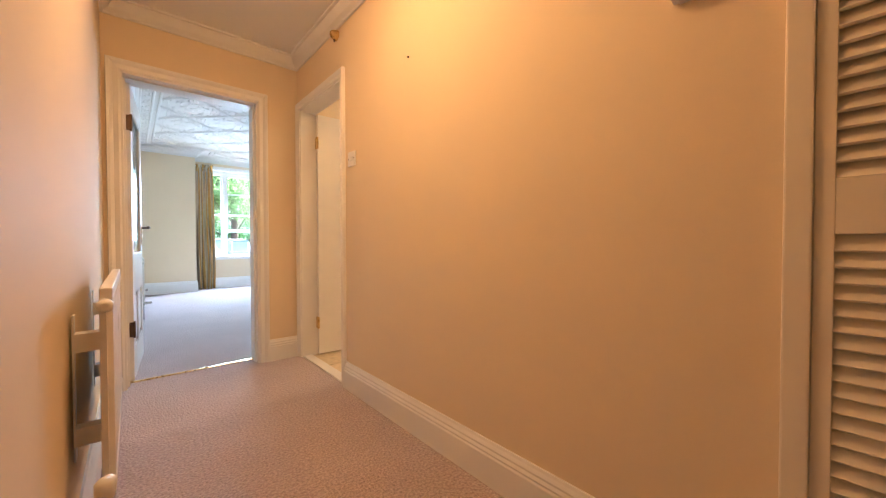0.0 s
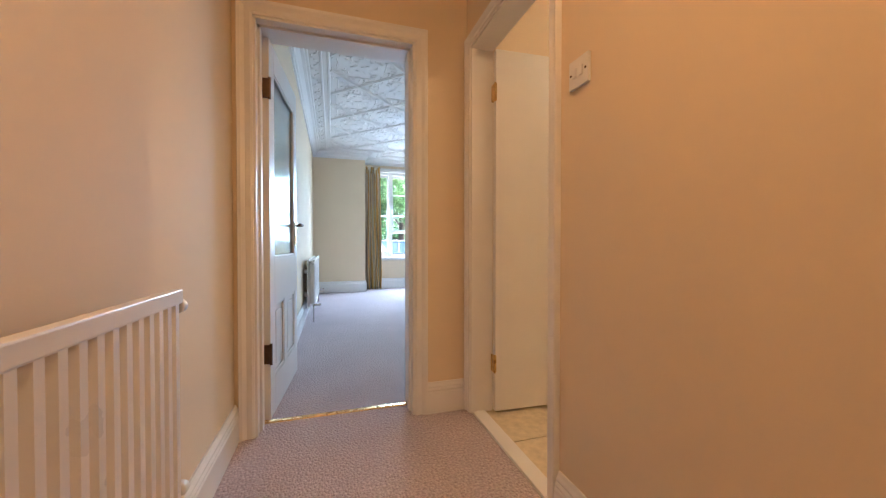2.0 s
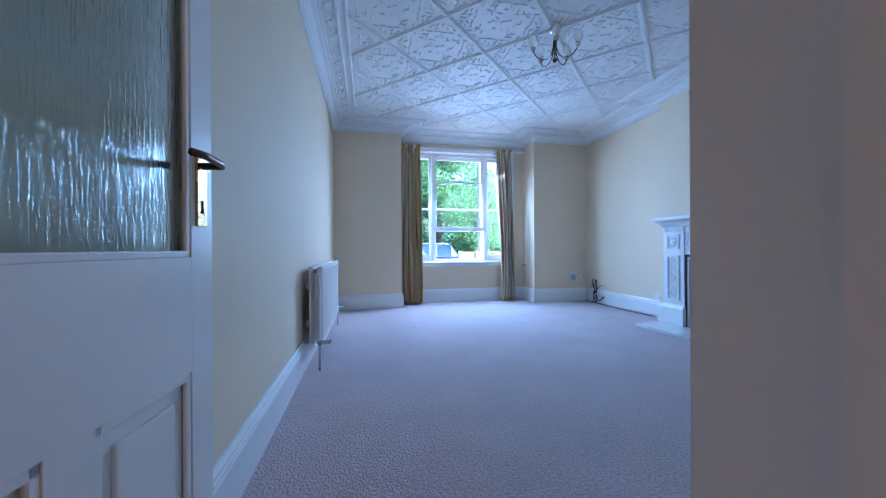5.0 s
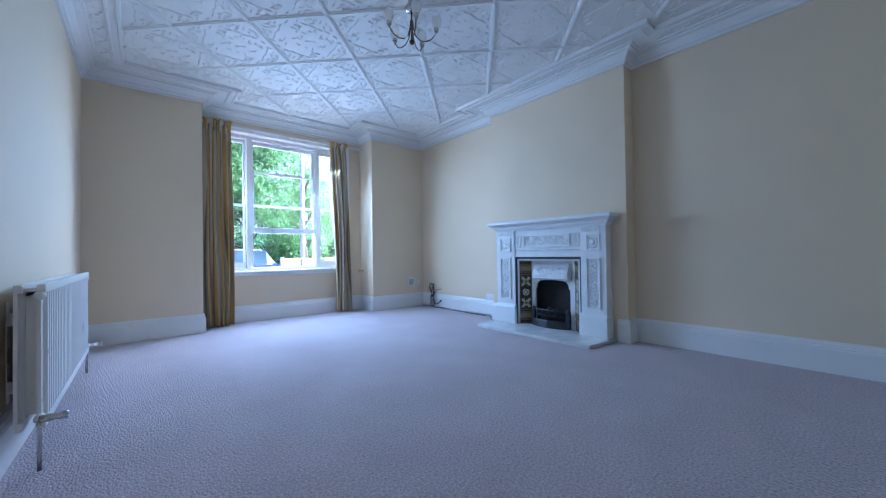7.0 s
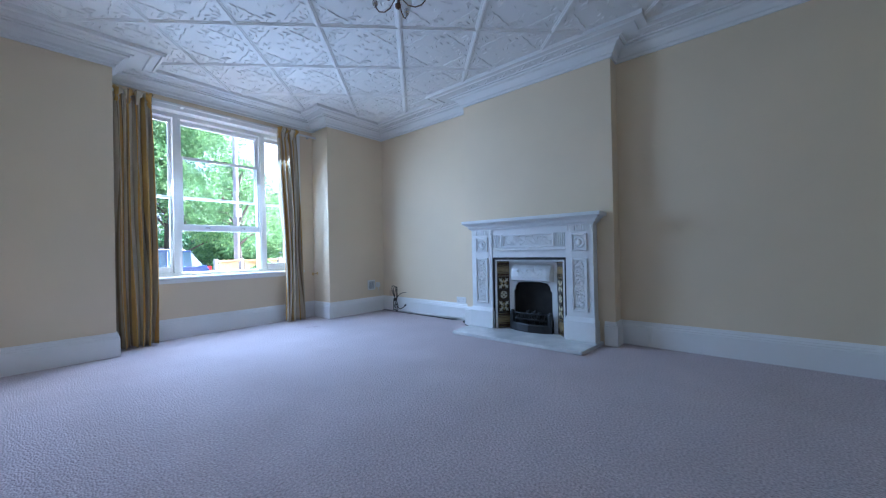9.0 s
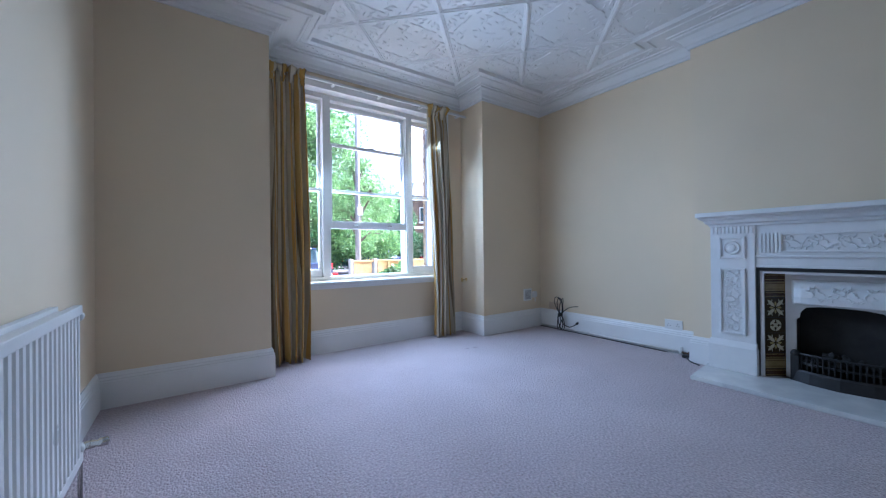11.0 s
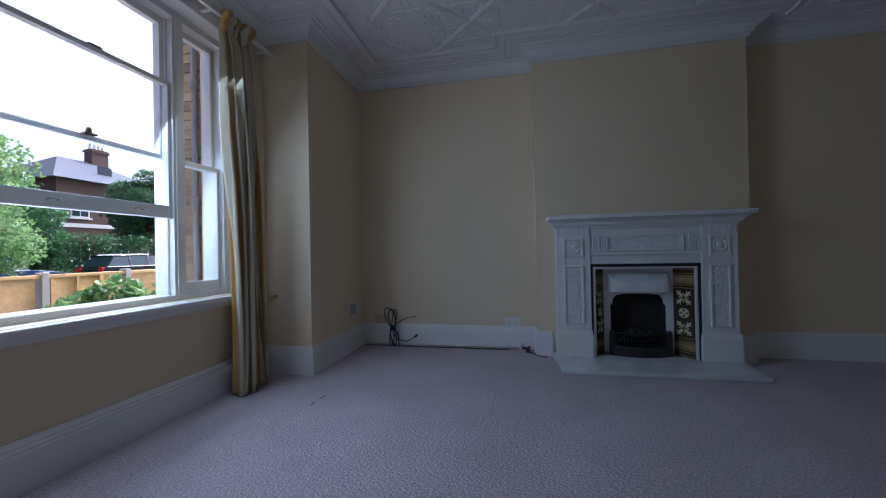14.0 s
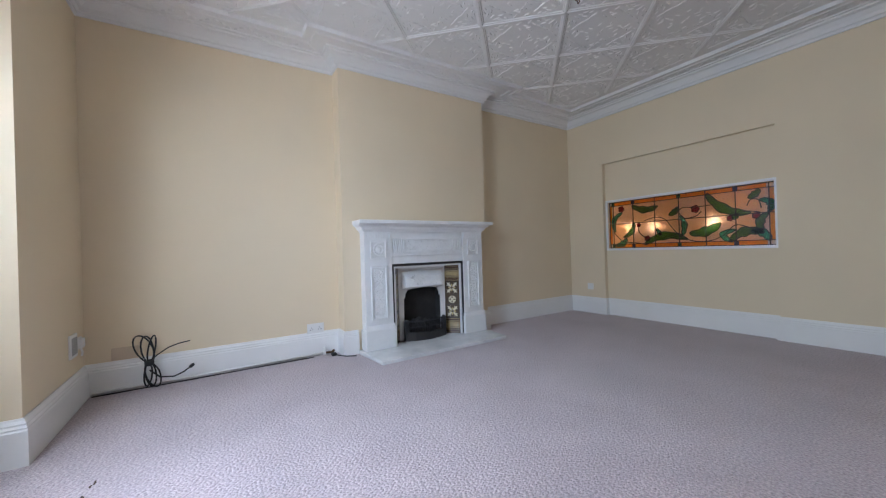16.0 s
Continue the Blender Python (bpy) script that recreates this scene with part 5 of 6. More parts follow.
def tieback(x, s):
    h = thing("tieback_hook", "small ornate brass curtain tieback hook", "curtain hook", pose(x, 8.685, 0.60, 0, 0, 0), "curtain hooks")
    part("wall_rose", lathe([(0.018, 0), (0.019, 0.004), (0.010, 0.008), (0, 0.009)], 16, None, pose(0, 0, 0, 0, -90 * s, 0)), BRASS, h, "", True)
    part("stem", tube([(0, 0, 0), (-s * 0.05, -0.005, -0.004), (-s * 0.07, -0.01, -0.002)], 0.005, 8), BRASS, h, "", True)
    bm = bmesh.new()
    for k in range(8):
        a = math.pi / 4 * k
        d = Vector((0, math.cos(a), math.sin(a)))
        petal(bm, Vector((-s * 0.07, -0.01, -0.002)), d, Vector((0, -d.z, d.y)), Vector((-s, 0, 0)), 0.026, 0.02, 0.012)
    part("flower_end", bm, BRASS, h)


tieback(BX1, 1)
tieback(BX0, -1)


# ---- chandelier ----
def chandelier():
    c = thing("chandelier", "five-armed dark metal chandelier with frosted tulip shades", "ceiling light", pose(1.985, 5.74, RZ - 0.013) @ Matrix.Diagonal((1, 1, 0.8, 1)))
    part("ceiling_rose", lathe([(0, 0), (0.05, 0), (0.052, -0.01), (0.04, -0.03), (0.012, -0.04), (0, -0.04)], 20), CHROME, c, "satin nickel ceiling cup", True)
    part("column", lathe([(0.006, -0.035), (0.006, -0.16), (0.014, -0.17), (0.012, -0.2), (0.006, -0.21), (0.006, -0.3), (0.02, -0.315), (0.018, -0.335), (0.006, -0.35), (0, -0.355)], 14), DARKBRASS, c, "", True)
    for k in range(5):
        a = 2 * math.pi * k / 5 + 0.5
        ca, sa = math.cos(a), math.sin(a)
        pts = [(0.008, -0.12), (0.015, -0.20), (0.03, -0.27), (0.065, -0.315), (0.11, -0.325), (0.15, -0.305), (0.175, -0.265), (0.185, -0.235)]
        arm = part("arm", tube([(r * ca, r * sa, z) for r, z in pts], 0.0045, 8), DARKBRASS, c, "", True)
        part("lamp_holder", lathe([(0, -0.245), (0.012, -0.245), (0.019, -0.225), (0.019, -0.205), (0.014, -0.2)], 14, None, pose(0.185 * ca, 0.185 * sa, 0)), CHROME, arm, "", True)
        part("shade", lathe([(0.017, -0.21), (0.030, -0.18), (0.036, -0.15), (0.033, -0.115), (0.028, -0.10), (0.025, -0.10), (0.030, -0.115), (0.033, -0.15), (0.027, -0.178), (0.015, -0.205)], 18, None, pose(0.187 * ca, 0.187 * sa, 0)), FROST, arm, "frosted glass tulip shade", True)
    return c


chandelier()

# ---- small fittings in the far alcove ----
v = wall_plate("wall_vent", "grey slatted vent plate low on the wall", "vent", frame_matrix((3.785, YF, 0.395), (1, 0, 0), (0, 0, 1)), 0.135, 0.145, PLASTIC)
for k in range(8):
    part("slat", box(-0.048, 0.048, -0.052 + k * 0.0135, -0.044 + k * 0.0135, 0.010, 0.014), GREYPL, v)
j = wall_plate("junction_box", "white plastic junction box beside the vent", "junction box", frame_matrix((3.905, YF, 0.39), (1, 0, 0), (0, 0, 1)), 0.075, 0.075, PLASTIC)
part("cover", box(-0.03, 0.03, -0.03, 0.03, 0.010, 0.028, 0.004), PLASTIC, j)
part("cable_tail", tube([(0.0, -0.03, 0.012), (0.0, -0.06, 0.02), (0.004, -0.085, 0.015)], 0.006, 8), PLASTIC, j)


def socket(m, label):
    k = wall_plate("wall_socket", label, "socket", m, 0.146, 0.086, PLASTIC, ((-0.045, -0.033, 0.012, 0.024, 0.004), (0.033, 0.045, 0.012, 0.024, 0.004)))
    for u in (-0.036, 0.036):
        for a, b in ((-0.011, -0.012), (0.011, -0.012), (0, 0.006)):
            part("pin_hole", box(u + a - 0.003, u + a + 0.003, b - 0.003, b + 0.004, 0.0105, 0.0115), BLACKPL, k)
    return k


socket(frame_matrix((XR, 6.868, 0.25), (0, -1, 0), (0, 0, 1)), "white double socket just above the skirting")
wall_plate("blank_plate", "painted-over beige blanking plate behind the coiled cable", "wall plate", frame_matrix((XR, 8.17, 0.262), (0, -1, 0), (0, 0, 1)), 0.146, 0.086, material("beige_painted_plate", (0.64, 0.50, 0.36), 0.6, 0.08, 6.0))
wall_plate("blank_plate", "small white blanking plate low on wall", "wall plate", frame_matrix((3.72, YN, 0.36), (-1, 0, 0), (0, 0, 1)), 0.086, 0.086, PLASTIC)
cab = thing("coiled_cable", "bundle of coiled black cable hanging at the skirting", "cable", pose(3.985, 8.03, 0.0))
for k, (w, h, lean) in enumerate(((0.05, 0.098, 0.06), (0.034, 0.094, 0.02), (0.02, 0.094, -0.03), (0.03, 0.083, -0.015), (0.04, 0.086, -0.04), (0.022, 0.078, 0.012))):
    up = 1 if k < 3 else -1
    pts = []
    for i in range(21):
        a = 2 * math.pi * i / 20
        pts.append((-0.020 - 0.007 * k + 0.006 * math.sin(2 * a + k), w * math.sin(a) + lean * (1 - math.cos(a)) / 2, 0.185 + up * h * (1 - math.cos(a))))
    part("loop", tube(pts, 0.0052, 6), BLACKPL, cab, "", True)
part("loose_end", tube([(-0.02, -0.01, 0.20), (-0.03, -0.05, 0.235), (-0.035, -0.11, 0.275), (-0.04, -0.17, 0.295), (-0.045, -0.24, 0.305)], 0.0045, 6), BLACKPL, cab, "", True)
part("loose_end", tube([(-0.03, 0.0, 0.13), (-0.05, -0.06, 0.075), (-0.06, -0.14, 0.065), (-0.07, -0.20, 0.09), (-0.075, -0.24, 0.12)], 0.0055, 6), BLACKPL, cab, "", True)
part("plug_end", lathe([(0, 0), (0.011, 0.002), (0.013, 0.02), (0.009, 0.034), (0, 0.036)], 10, None, pose(-0.075, -0.235, 0.115, 50, 0, 0)), BLACKPL, cab, "", True)
part("cable_tie", lathe([(0.022, -0.02), (0.028, -0.012), (0.028, 0.012), (0.022, 0.02)], 12, None, pose(-0.038, 0.0, 0.185)), BLACKPL, cab)
pipe = thing("skirting_pipe", "white painted pipe run along the skirting foot", "pipe")
part("pipe_run", tube([(XR - 0.034, 8.34, 0.022), (XR - 0.034, 6.80, 0.022)], 0.009, 8), PLASTIC, pipe, "", True)
part("pipe_cap", lathe([(0.013, -0.03), (0.013, 0.03), (0.008, 0.034), (0, 0.034)], 12, None, pose(XR - 0.034, 6.80, 0.035)), PLASTIC, pipe, "", True)
part("pipe_elbow", tube([(XR - 0.034, 6.79, 0.022), (XR - 0.05, 6.74, 0.022), (XR - 0.06, 6.72, 0.04)], 0.011, 8), DARKBRASS, pipe, "", True)
tail = thing("black_flex", "short black flex lying by the hearth", "cable")
part("flex", tube([(3.93, 6.735, 0.012), (3.88, 6.705, 0.008), (3.82, 6.66, 0.006), (3.77, 6.58, 0.006)], 0.005, 6), BLACKPL, tail, "", True)
part("plug", box(3.905, 3.955, 6.715, 6.757, 0.0, 0.026, 0.006), BLACKPL, tail)
# Black tube drawn as the shadow gap between skirting and carpet.
run = thing("shadow_gap_strip", "thin black strip drawn as the shadow gap at the skirting foot", "cable")
part("gap_strip", tube([(XR - 0.052, 8.34, 0.006), (XR - 0.055, 7.9, 0.006), (XR - 0.052, 7.4, 0.006), (XR - 0.054, 6.9, 0.006)], 0.0042, 6), BLACKPL, run, "", True)
for x, y, r in ((2.60, 8.08, 10), (2.70, 8.07, -12)):
    mk = thing("carpet_tack_hole", "small dark worn mark in the carpet", "carpet mark", pose(x, y, 0.0, 0, 0, r), "worn marks in the carpet")
    bm = bmesh.new()
    for k in range(5):
        petal(bm, Vector((-0.025 + k * 0.010, 0.003 * math.sin(k * 2), 0.001)), Vector((1, 0.2 * math.cos(k), 0)), Vector((0, 1, 0)), Vector((0, 0, 1)), 0.016, 0.010, 0.003)
    part("worn_tuft", bm, material("dark_backing", (0.10, 0.06, 0.04), 0.95, 0.3, 40.0), mk)


# ---- outside ----
GZ = -0.42
structure("ground", box(-150, 150, 9.08, 300, GZ - 0.2, GZ), PAVING, "grey paved ground in front of the house", "ground")
structure("road", box(-150, 150, 18.0, 28.6, GZ - 0.1, GZ + 0.004), ASPHALT, "dark asphalt street", "road")
for y0, y1 in ((15.6, 18.0), (28.6, 30.6)):
    structure("pavement", box(-150, 150, y0, y1, GZ - 0.1, GZ + 0.10, 0.01), CONCRETE, "raised concrete pavement with kerb", "pavement")
bm = bmesh.new()
add_box(bm, W1 - 0.004, W1 + 0.05, YW + 0.268, 9.085, WZ0 - 0.01, WZ1 + 0.1)
add_box(bm, W0 - 0.10, W0 + 0.004, YW + 0.268, 9.085, WZ0 - 0.01, WZ1 + 0.1)
add_box(bm, W0 + 0.004, W1 - 0.004, YW + 0.268, 9.085, WZ1 - 0.004, WZ1 + 0.1)
structure("trim_stone_reveal", bm, STONE, "white painted stone window surround outside", "window surround")
pier = thing("brick_pier", "yellow stock brick pier beside the bay window", "brick pier", None, "", "structure")
part("core", box(2.945, 3.40, 9.135, 9.375, GZ, 3.6), MORTAR, pier)
for c in range(40):
    z = 0.35 + c * 0.075
    for kind in ((0,) if c % 2 == 0 else (1, 2)):
        y0, y1 = ((9.139, 9.371), (9.139, 9.25), (9.26, 9.371))[kind]
        bm = box(2.930, 2.96, y0, y1, z, z + 0.065, 0.0)
        part("brick", bm, BRICK, pier)
dp = thing("downpipe", "grey cast iron downpipe on the brick pier", "drainpipe", None)
part("pipe", tube([(2.897, 9.225, GZ), (2.897, 9.225, 3.4)], 0.022, 12), GREYPL, dp, "", True)
for z in (0.5, 1.35, 2.25):
    part("collar", lathe([(0.029, -0.03), (0.03, 0.03), (0.024, 0.04)], 12, None, pose(2.897, 9.225, z)), GREYPL, dp)


def fence_run(x0, x1, y, top, label, boards):
    """Timber fence between concrete posts."""
    f = thing("garden_fence", label, "fence", None, "front garden fence")
    part("post", box(x0 - 0.026, x0 + 0.026, y - 0.04, y + 0.04, GZ, top + 0.02, 0.006), CONCRETE, f, "grey concrete fence post")
    part("cap_rail", box(x0 + 0.026, x1 - 0.026, y - 0.03, y + 0.03, top - 0.03, top, 0.004), FENCEWOOD, f)
    if boards == "upright":
        n = max(1, int((x1 - x0 - 0.1) / 0.145))
        w = (x1 - x0 - 0.1) / n
        for i in range(n):
            x = x0 + 0.05 + i * w
            part("board", box(x + 0.003, x + w - 0.003, y - 0.011 + 0.008 * (i % 2), y + 0.011, GZ + 0.05, top - 0.031), FENCEWOOD, f)
            part("batten", box(x - 0.012, x + 0.012, y - 0.034, y - 0.012, GZ + 0.05, top - 0.031), FENCEWOOD, f)
    else:
        for i in range(13):
            z = GZ + 0.06 + i * 0.112
            if z + 0.11 < top:
                bm = box(x0 + 0.05, x1 - 0.05, -0.008, 0.008, 0, 0.122)
                bmesh.ops.transform(bm, matrix=pose(0, y, z, 6, 0, 0), verts=bm.verts)
                part("board", bm, FENCEWOOD, f)
        for x in ((x0 + x1) / 2,):
            part("batten", box(x - 0.018, x + 0.018, y - 0.04, y - 0.016, GZ + 0.05, top - 0.031), FENCEWOOD, f)
    return f


for k, (a, b) in enumerate(((2.45, 2.84), (2.84, 3.49), (3.49, 4.6), (4.6, 5.7), (5.7, 6.8), (6.8, 7.9))):
    fence_run(a, b, 10.7, 0.80, "new pine fence panel between concrete posts", "upright" if k < 2 else "lapped")


def leaf_cloud(centres, n, size, seed, flat=0.5):
    """Many small folded leaves scattered about clump centres (place, radius)."""
    rg = np.random.RandomState(seed)
    vs, fs = [], []
    wts = np.array([r ** 2 for _, r in centres])
    pick = rg.choice(len(centres), n, p=wts / wts.sum())
    for k in range(n):
        c, r = centres[pick[k]]
        d = rg.normal(size=3)
        d /= np.linalg.norm(d)
        p = np.array(c) + d * r * rg.uniform(0.35, 1.0) ** 0.6 * np.array((1, 1, 0.85))
        a = rg.normal(size=3)
        a /= np.linalg.norm(a)
        b = np.cross(a, rg.normal(size=3))
        b /= np.linalg.norm(b)
        s = size * rg.uniform(0.6, 1.3)
        o = len(vs)
        nrm = np.cross(a, b) * s * 0.15
        vs += [p - a * s, p + b * s * 0.5 + nrm, p + a * s, p - b * s * 0.5 + nrm]
        fs += [(o, o + 1, o + 2), (o, o + 2, o + 3)]
    me = bpy.data.meshes.new("leaves")
    me.from_pydata([tuple(v) for v in vs], [], fs)
    return me


def tree(label, x, y, h, spread, n, size, mat, seed, low=0.3):
    t = thing("street_tree", label, "tree", pose(x, y, GZ))
    rg = random.Random(seed)
    bm = tube([(0, 0, -0.1), (0.04, 0.02, h * 0.25), (-0.05, 0.05, h * 0.5), (0.02, 0, h * 0.8)], 0.18 * h / 8, 10, None, 0.04)
    part("trunk", bm, BARK, t, "", True)
    cen = []
    for k in range(16):
        a = k * 2.4 + rg.uniform(-0.3, 0.3)
        z0 = h * (low + 0.5 * k / 16)
        r = spread * rg.uniform(0.45, 0.95) * (1.0 - 0.5 * max(0, k / 16 - 0.5))
        e = (r * math.cos(a), r * math.sin(a), z0 + h * rg.uniform(0.05, 0.2))
        part("limb", tube([(0, 0, z0), (e[0] * 0.5, e[1] * 0.5, (z0 + e[2]) / 2 + 0.2), e], 0.05, 6, None, 0.012), BARK, t)
        cen.append((e, spread * rg.uniform(0.28, 0.42)))
        cen.append(((e[0] * 0.55, e[1] * 0.55, e[2] + rg.uniform(-0.2, 0.7)), spread * rg.uniform(0.28, 0.40)))
    cen.append(((0, 0, h * 0.92), spread * 0.4))
    me = leaf_cloud(cen, n, size, seed)
    me.materials.append(mat)
    cr = new("crown", me)
    cr.parent = t
    return t


tree("tall leafy tree with bright green crown across the street", 4.1, 21.5, 9.5, 3.4, 34000, 0.085, LEAF_A, 3, 0.12)
tree("tall leafy tree with bright green crown across the street", 7.9, 25.0, 5.3, 2.4, 24000, 0.085, LEAF_A, 5, 0.10)
tree("leafy green tree by the roadside", 0.5, 22.0, 10.0, 3.6, 26000, 0.09, LEAF_A, 7, 0.12)
tree("slender young tree with airy foliage near the pole", 4.9, 16.6, 4.6, 0.85, 2200, 0.06, LEAF_A, 8, 0.35)
tree("dense dark green tree in front of the brick house", 20.7, 31.5, 7.2, 2.4, 18000, 0.11, LEAF_B, 9, 0.25)
tree("dense dark green tree in front of the brick house", 31.5, 32.5, 7.2, 3.2, 16000, 0.11, LEAF_B, 10, 0.25)
tree("dark green garden tree behind parked cars", 13.6, 31.4, 5.4, 2.4, 12000, 0.11, LEAF_B, 12, 0.2)


def hedge(x0, x1, y, z1, n, mat, seed, label):
    cen = [((x, y + 0.2 * math.sin(x * 3), GZ + h), 0.55) for x in np.arange(x0, x1, 0.5) for h in np.arange(0.3, z1 - GZ, 0.5)]
    me = leaf_cloud(cen, n, 0.10, seed)
    me.materials.append(mat)
    return tagged(new("hedge", me), label, "hedge", "", "stuff")


hedge(2.0, 19.0, 29.6, 1.9, 18000, LEAF_B, 21, "dark green hedge along the far pavement")
hedge(-6.0, 9.0, 27.5 + 3, 3.0, 14000, LEAF_A, 22, "tall green hedge along the far pavement")
bush = leaf_cloud([((2.6 + 0.22 * k, 10.2 + 0.1 * (k % 2), 0.36 + 0.12 * (k % 3)), 0.20) for k in range(6)], 700, 0.07, 31)
bush.materials.append(LEAF_A)
tagged(new("garden_shrub", bush), "low bright green shrub in front of the fence", "shrub", "", "stuff")

pole = thing("telegraph_pole", "weathered wooden telegraph pole with steps", "telegraph pole", pose(4.35, 15.2, GZ))
part("shaft", tube([(0, 0, -0.2), (0, 0, 5.95)], 0.08, 12, None, 0.058), POLEWOOD, pole, "", True)
part("cap_box", box(-0.10, 0.04, -0.10, 0.02, 5.35, 5.6, 0.015), GREYPL, pole, "grey cable box")
for k in range(6):
    part("step_iron", tube([(-0.13, 0, 4.1 + 0.30 * k), (0.13, 0, 4.1 + 0.30 * k)], 0.008, 6), BLACKIRON, pole)
part("notice", box(-0.03, 0.12, -0.092, -0.076, 2.38, 2.62, 0.004), PLASTIC, pole, "white notice plate")


def car(label, paint, m, estate=True):
    c = thing("parked_car", label, "car", m, "cars parked along the street")
    L, Wd = 4.4, 1.76
    prof = [(0.0, 0.32), (0.02, 0.62), (0.12, 0.78), (1.05, 0.92), (1.25, 0.95), (4.25, 0.97), (4.38, 0.80), (4.40, 0.40), (4.30, 0.28), (0.10, 0.25)]
    bm = bmesh.new()
    ring = []
    for y, k in ((-Wd / 2, 0.94), (-Wd / 2 + 0.10, 1.0), (Wd / 2 - 0.10, 1.0), (Wd / 2, 0.94)):
        ring.append([bm.verts.new((L / 2 + (x - L / 2) * (0.99 if k < 1 else 1), y, 0.28 + (z - 0.28) * k)) for x, z in prof])
    for a, b in zip(ring, ring[1:]):
        for i in range(len(prof)):
            j = (i + 1) % len(prof)
            bm.faces.new((a[i], a[j], b[j], b[i]))
    bm.faces.new(ring[0])
    bm.faces.new(ring[-1])
    body = part("body", bm, paint, c)
    back = 4.18 if estate else 3.7
    cab = [(1.15, 0.93), (1.95, 1.42), (2.3, 1.46), (back - 0.35, 1.42), (back, 0.96)]
    bm = bmesh.new()
    ring = []
    for y, k in ((-Wd / 2 + 0.06, 0), (-Wd / 2 + 0.20, 1), (Wd / 2 - 0.20, 1), (Wd / 2 - 0.06, 0)):
        if k:
            ring.append([bm.verts.new((x, y, z)) for x, z in cab])
        else:
            ring.append([bm.verts.new((x, y, 0.94 + (z - 0.94) * 0.02)) for x, z in cab])
    for a, b in zip(ring, ring[1:]):
        for i in range(len(cab) - 1):
            bm.faces.new((a[i], a[i + 1], b[i + 1], b[i]))
    part("glasshouse", bm, CARGLASS, c, "dark tinted windows")
    part("roof", box(1.93, back - 0.33, -Wd / 2 + 0.19, Wd / 2 - 0.19, 1.415, 1.475, 0.02), paint, c)
    for y in (-Wd / 2 + 0.125, Wd / 2 - 0.125):
        for x in (2.25, 3.15):
            part("door_pillar", tube([(x, y - 0.05 * (1 if y < 0 else -1), 0.95), (x + 0.02, y + 0.07 * (1 if y < 0 else -1), 1.43)], 0.03, 6), paint, c)
    if estate:
        for y in (-0.6, 0.6):
            part("roof_rail", tube([(2.1, y, 1.47), (2.2, y, 1.52), (3.6, y, 1.51), (3.75, y, 1.45)], 0.015, 6), CHROME, c)
    for x in (0.82, 3.52):
        for y in (-Wd / 2 + 0.10, Wd / 2 - 0.10):
            w = part("wheel", lathe([(0.20, -0.10), (0.30, -0.10), (0.325, -0.06), (0.325, 0.06), (0.30, 0.10), (0.20, 0.10)], 20, None, pose(x, y, 0.325, 90, 0, 0)), BLACKPL, c, "black tyre", True)
            part("rim", lathe([(0, -0.07), (0.10, -0.085), (0.205, -0.09), (0.205, 0.09), (0.10, 0.085), (0, 0.07)], 16, None, pose(x, y, 0.325, 90, 0, 0)), CHROME, w)
    for y in (-0.68, 0.68):
        part("headlight", box(0.03, 0.2, y - 0.14, y + 0.14, 0.60, 0.74, 0.03), CHROME, c, "clear headlight")
        part("tail_light", box(4.30, 4.41, y - 0.12, y + 0.12, 0.70, 0.92, 0.02), REDLIGHT, c, "red tail light")
    return c


car("black estate car parked across the street", CARBLACK, pose(18.2, 26.6, GZ + 0.004, 0, 0, 180))
car("blue hatchback parked across the street", CARBLUE, pose(12.6, 26.8, GZ + 0.004, 0, 0, 180), False)
car("dark blue estate car parked on the near side", CARBLUE, pose(0.25, 19.2, GZ + 0.004, 0, 0, 0))
car("black estate car parked further along the street", CARBLACK, pose(24.0, 26.6, GZ + 0.004, 0, 0, 180))
car("white car parked in front of the window", CARWHITE, pose(-1.55, 13.3, GZ, 0, 0, 0), False)


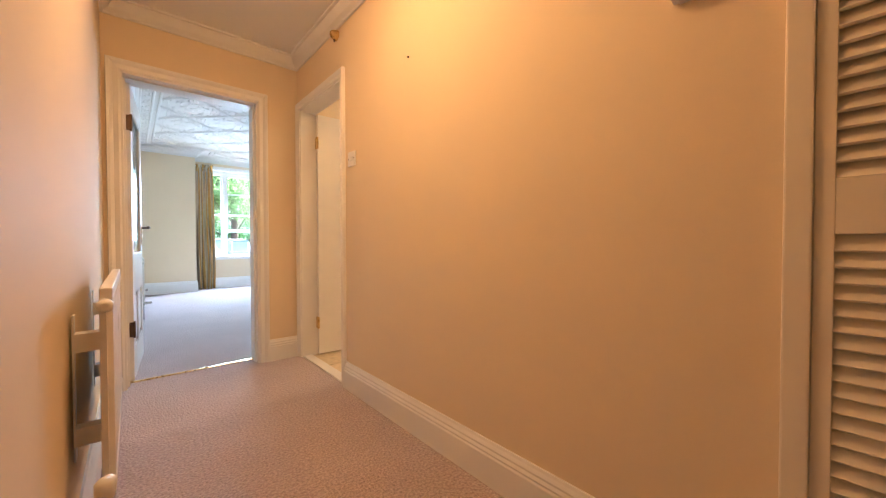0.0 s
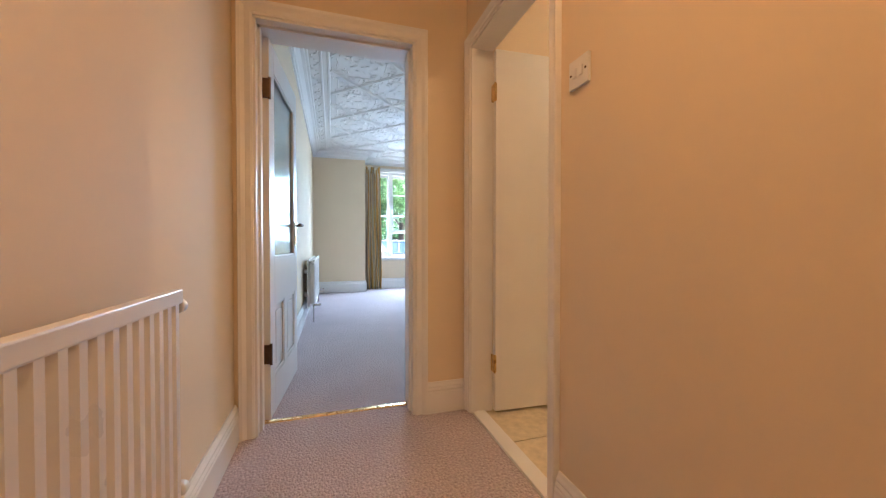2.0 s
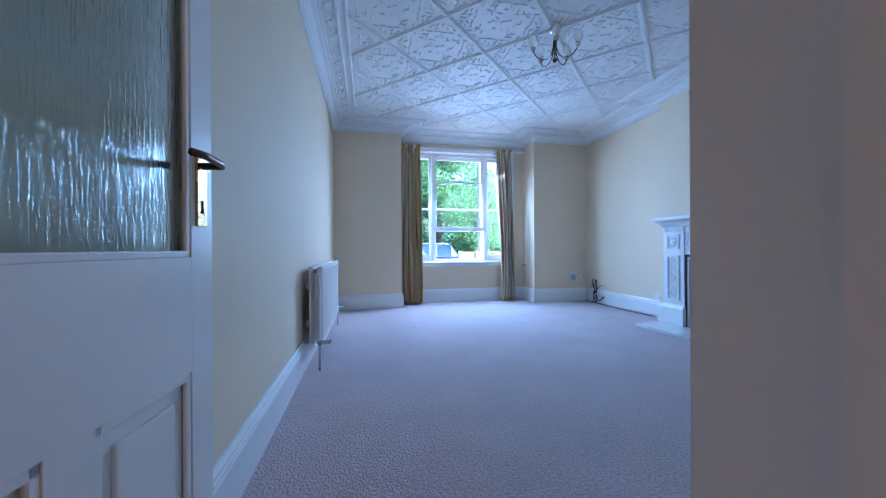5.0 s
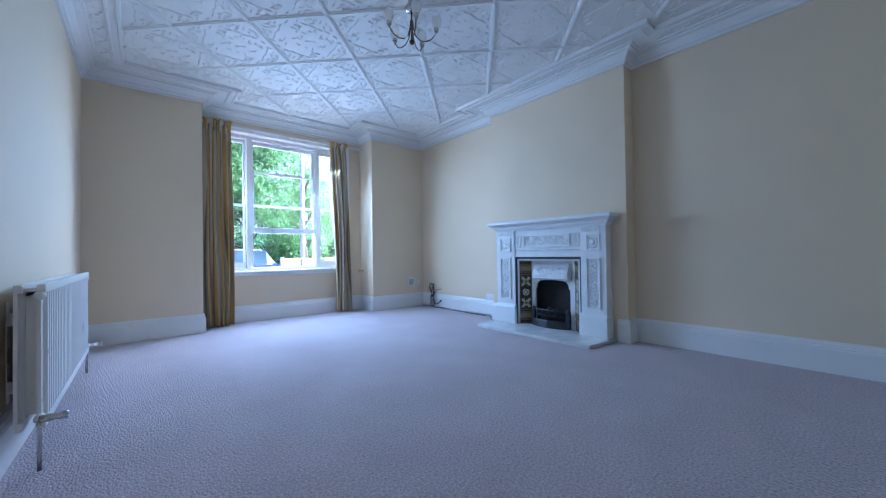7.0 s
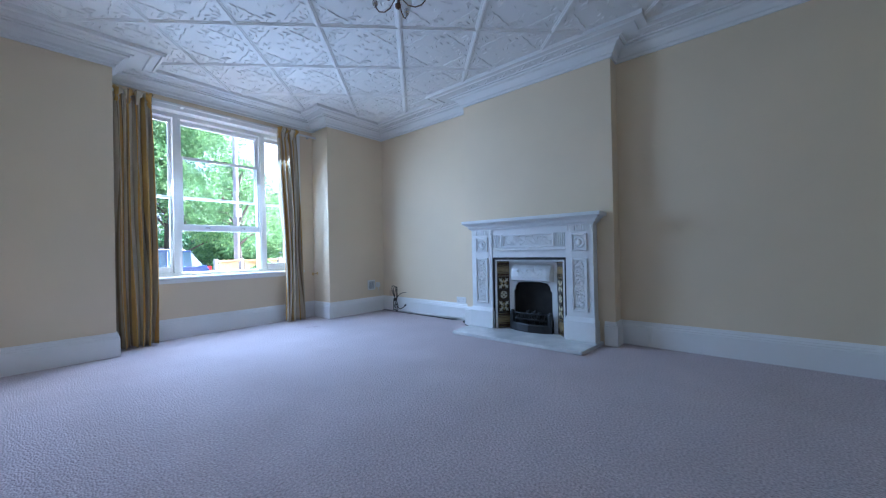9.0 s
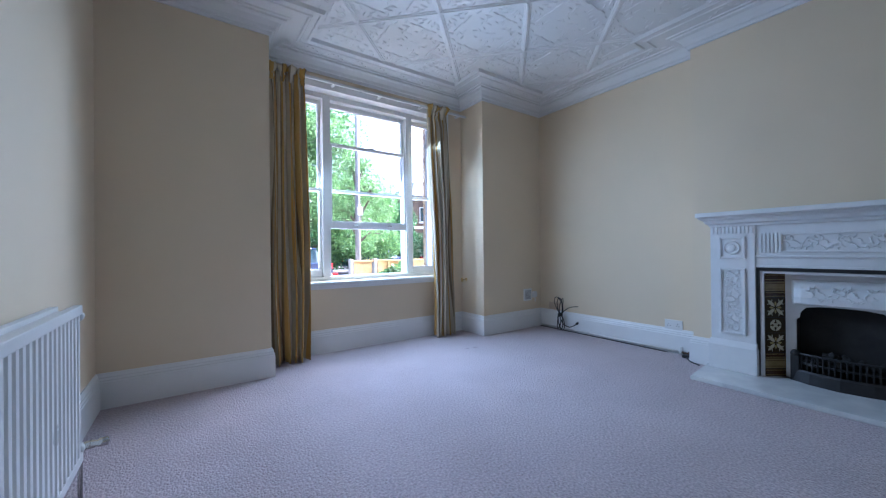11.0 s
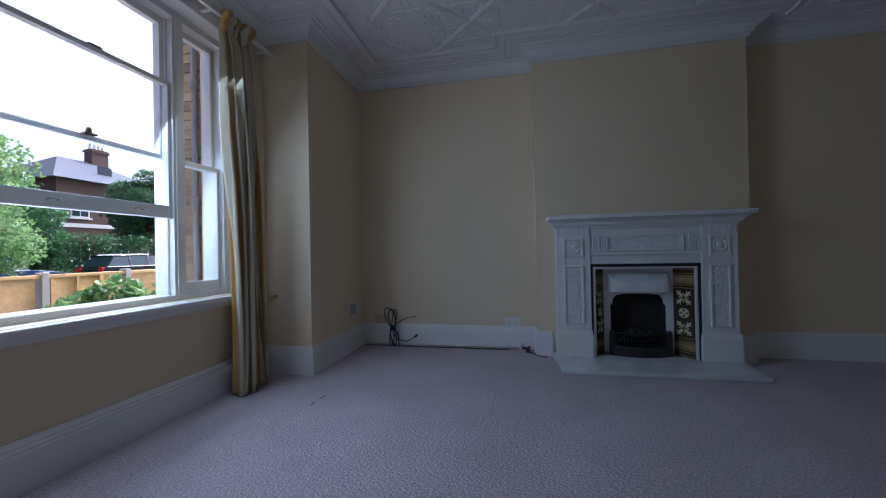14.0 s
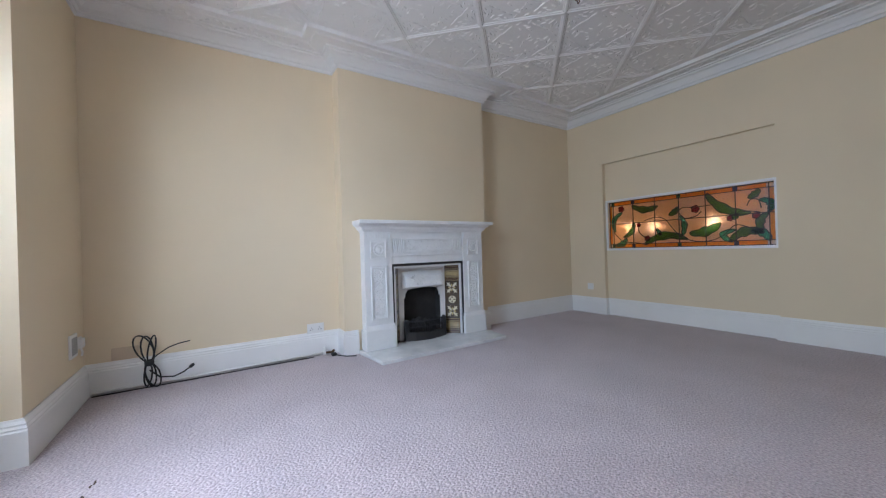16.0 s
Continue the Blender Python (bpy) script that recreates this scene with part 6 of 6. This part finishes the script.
def house(label, x0, x1, y, eave, ridge, seed):
    """Two-storey brick house with slate hip roof, dormer, chimney and sash windows."""
    h = thing("house", label, "house", pose(0, 0, GZ))
    d = 9.0
    part("wall", box(x0, x1, y, y + d, 0, eave), REDBRICK, h, "red-brown brick wall")
    part("string_course", box(x0 - 0.05, x1 + 0.05, y - 0.06, y, eave * 0.52, eave * 0.56), STONE, h)
    bm = bmesh.new()
    o = 0.4
    a = [bm.verts.new(p) for p in ((x0 - o, y - o, eave), (x1 + o, y - o, eave), (x1 + o, y + d + o, eave), (x0 - o, y + d + o, eave))]
    b = [bm.verts.new(p) for p in ((x0 + 2.8, y + d / 2, ridge), (x1 - 2.8, y + d / 2, ridge))]
    for f in ((a[0], a[1], b[1], b[0]), (a[1], a[2], b[1]), (a[2], a[3], b[0], b[1]), (a[3], a[0], b[0]), (a[3], a[2], a[1], a[0])):
        bm.faces.new(f)
    roof = part("roof", bm, SLATE, h, "dark grey slate hip roof")
    bm = box(x1 - 2.9, x1 - 1.7, y + d / 2 - 0.4, y + d / 2 + 0.4, ridge - 1.6, ridge + 1.1)
    add_box(bm, x1 - 2.98, x1 - 1.62, y + d / 2 - 0.48, y + d / 2 + 0.48, ridge + 0.85, ridge + 1.0)
    ch = part("chimney", bm, REDBRICK, roof)
    for k in range(4):
        part("chimney_pot", lathe([(0.10, 0), (0.12, 0.05), (0.09, 0.4), (0.11, 0.45), (0.08, 0.45)], 10, None, pose(x1 - 2.75 + k * 0.3, y + d / 2, ridge + 1.1)), STONE, roof)
    part("rooflight", box(x0 + 3.5, x0 + 4.4, y + 1.55, y + 1.65, eave + 0.95, eave + 1.6), CARGLASS, roof, "dark rooflight")
    n = max(2, int((x1 - x0) / 2.3))
    for i in range(n):
        cx = x0 + (i + 0.5) * (x1 - x0) / n
        for z in (0.9, eave * 0.62):
            w = part("window", box(cx - 0.55, cx + 0.55, y - 0.03, y + 0.05, z, z + 1.5, 0.01), STONE, h, "white framed sash window")
            part("pane", box(cx - 0.46, cx - 0.03, y - 0.045, y - 0.03, z + 0.1, z + 1.42), CARGLASS, w)
            part("pane", box(cx + 0.03, cx + 0.46, y - 0.045, y - 0.03, z + 0.1, z + 1.42), CARGLASS, w)
            part("sill", box(cx - 0.65, cx + 0.65, y - 0.12, y, z - 0.10, z), STONE, w)
    return h


house("red-brown brick house with slate roof and white windows", 18.3, 26.0, 36.0, 6.7, 9.1, 1)
house("red-brown brick house with slate roof and white windows", 28.5, 40.0, 36.5, 6.7, 9.4, 2)
house("red-brown brick house with slate roof partly behind trees", -8.0, 6.0, 36.5, 5.9, 9.2, 3)
house("dark-roofed brick house behind garden trees", 10.5, 17.6, 37.5, 6.9, 8.3, 4)

# ---- kitchen floor tiles ----
kf = bpy.data.objects["floor_kitchen"]
bm = box(0.003, 0.397, 0.003, 0.397, -0.01, 0.0, 0.0)
first = part("tile", bm, TILE, kf)
first.location = (HX1 + 0.08, 2.66, 0)
for i in range(7):
    for k in range(7):
        if (i, k) == (0, 0):
            continue
        ob = new("tile", first.data)
        ob.parent = kf
        ob.location = (HX1 + 0.08 + 0.4 * i, 2.66 - 0.4 * k, 0)
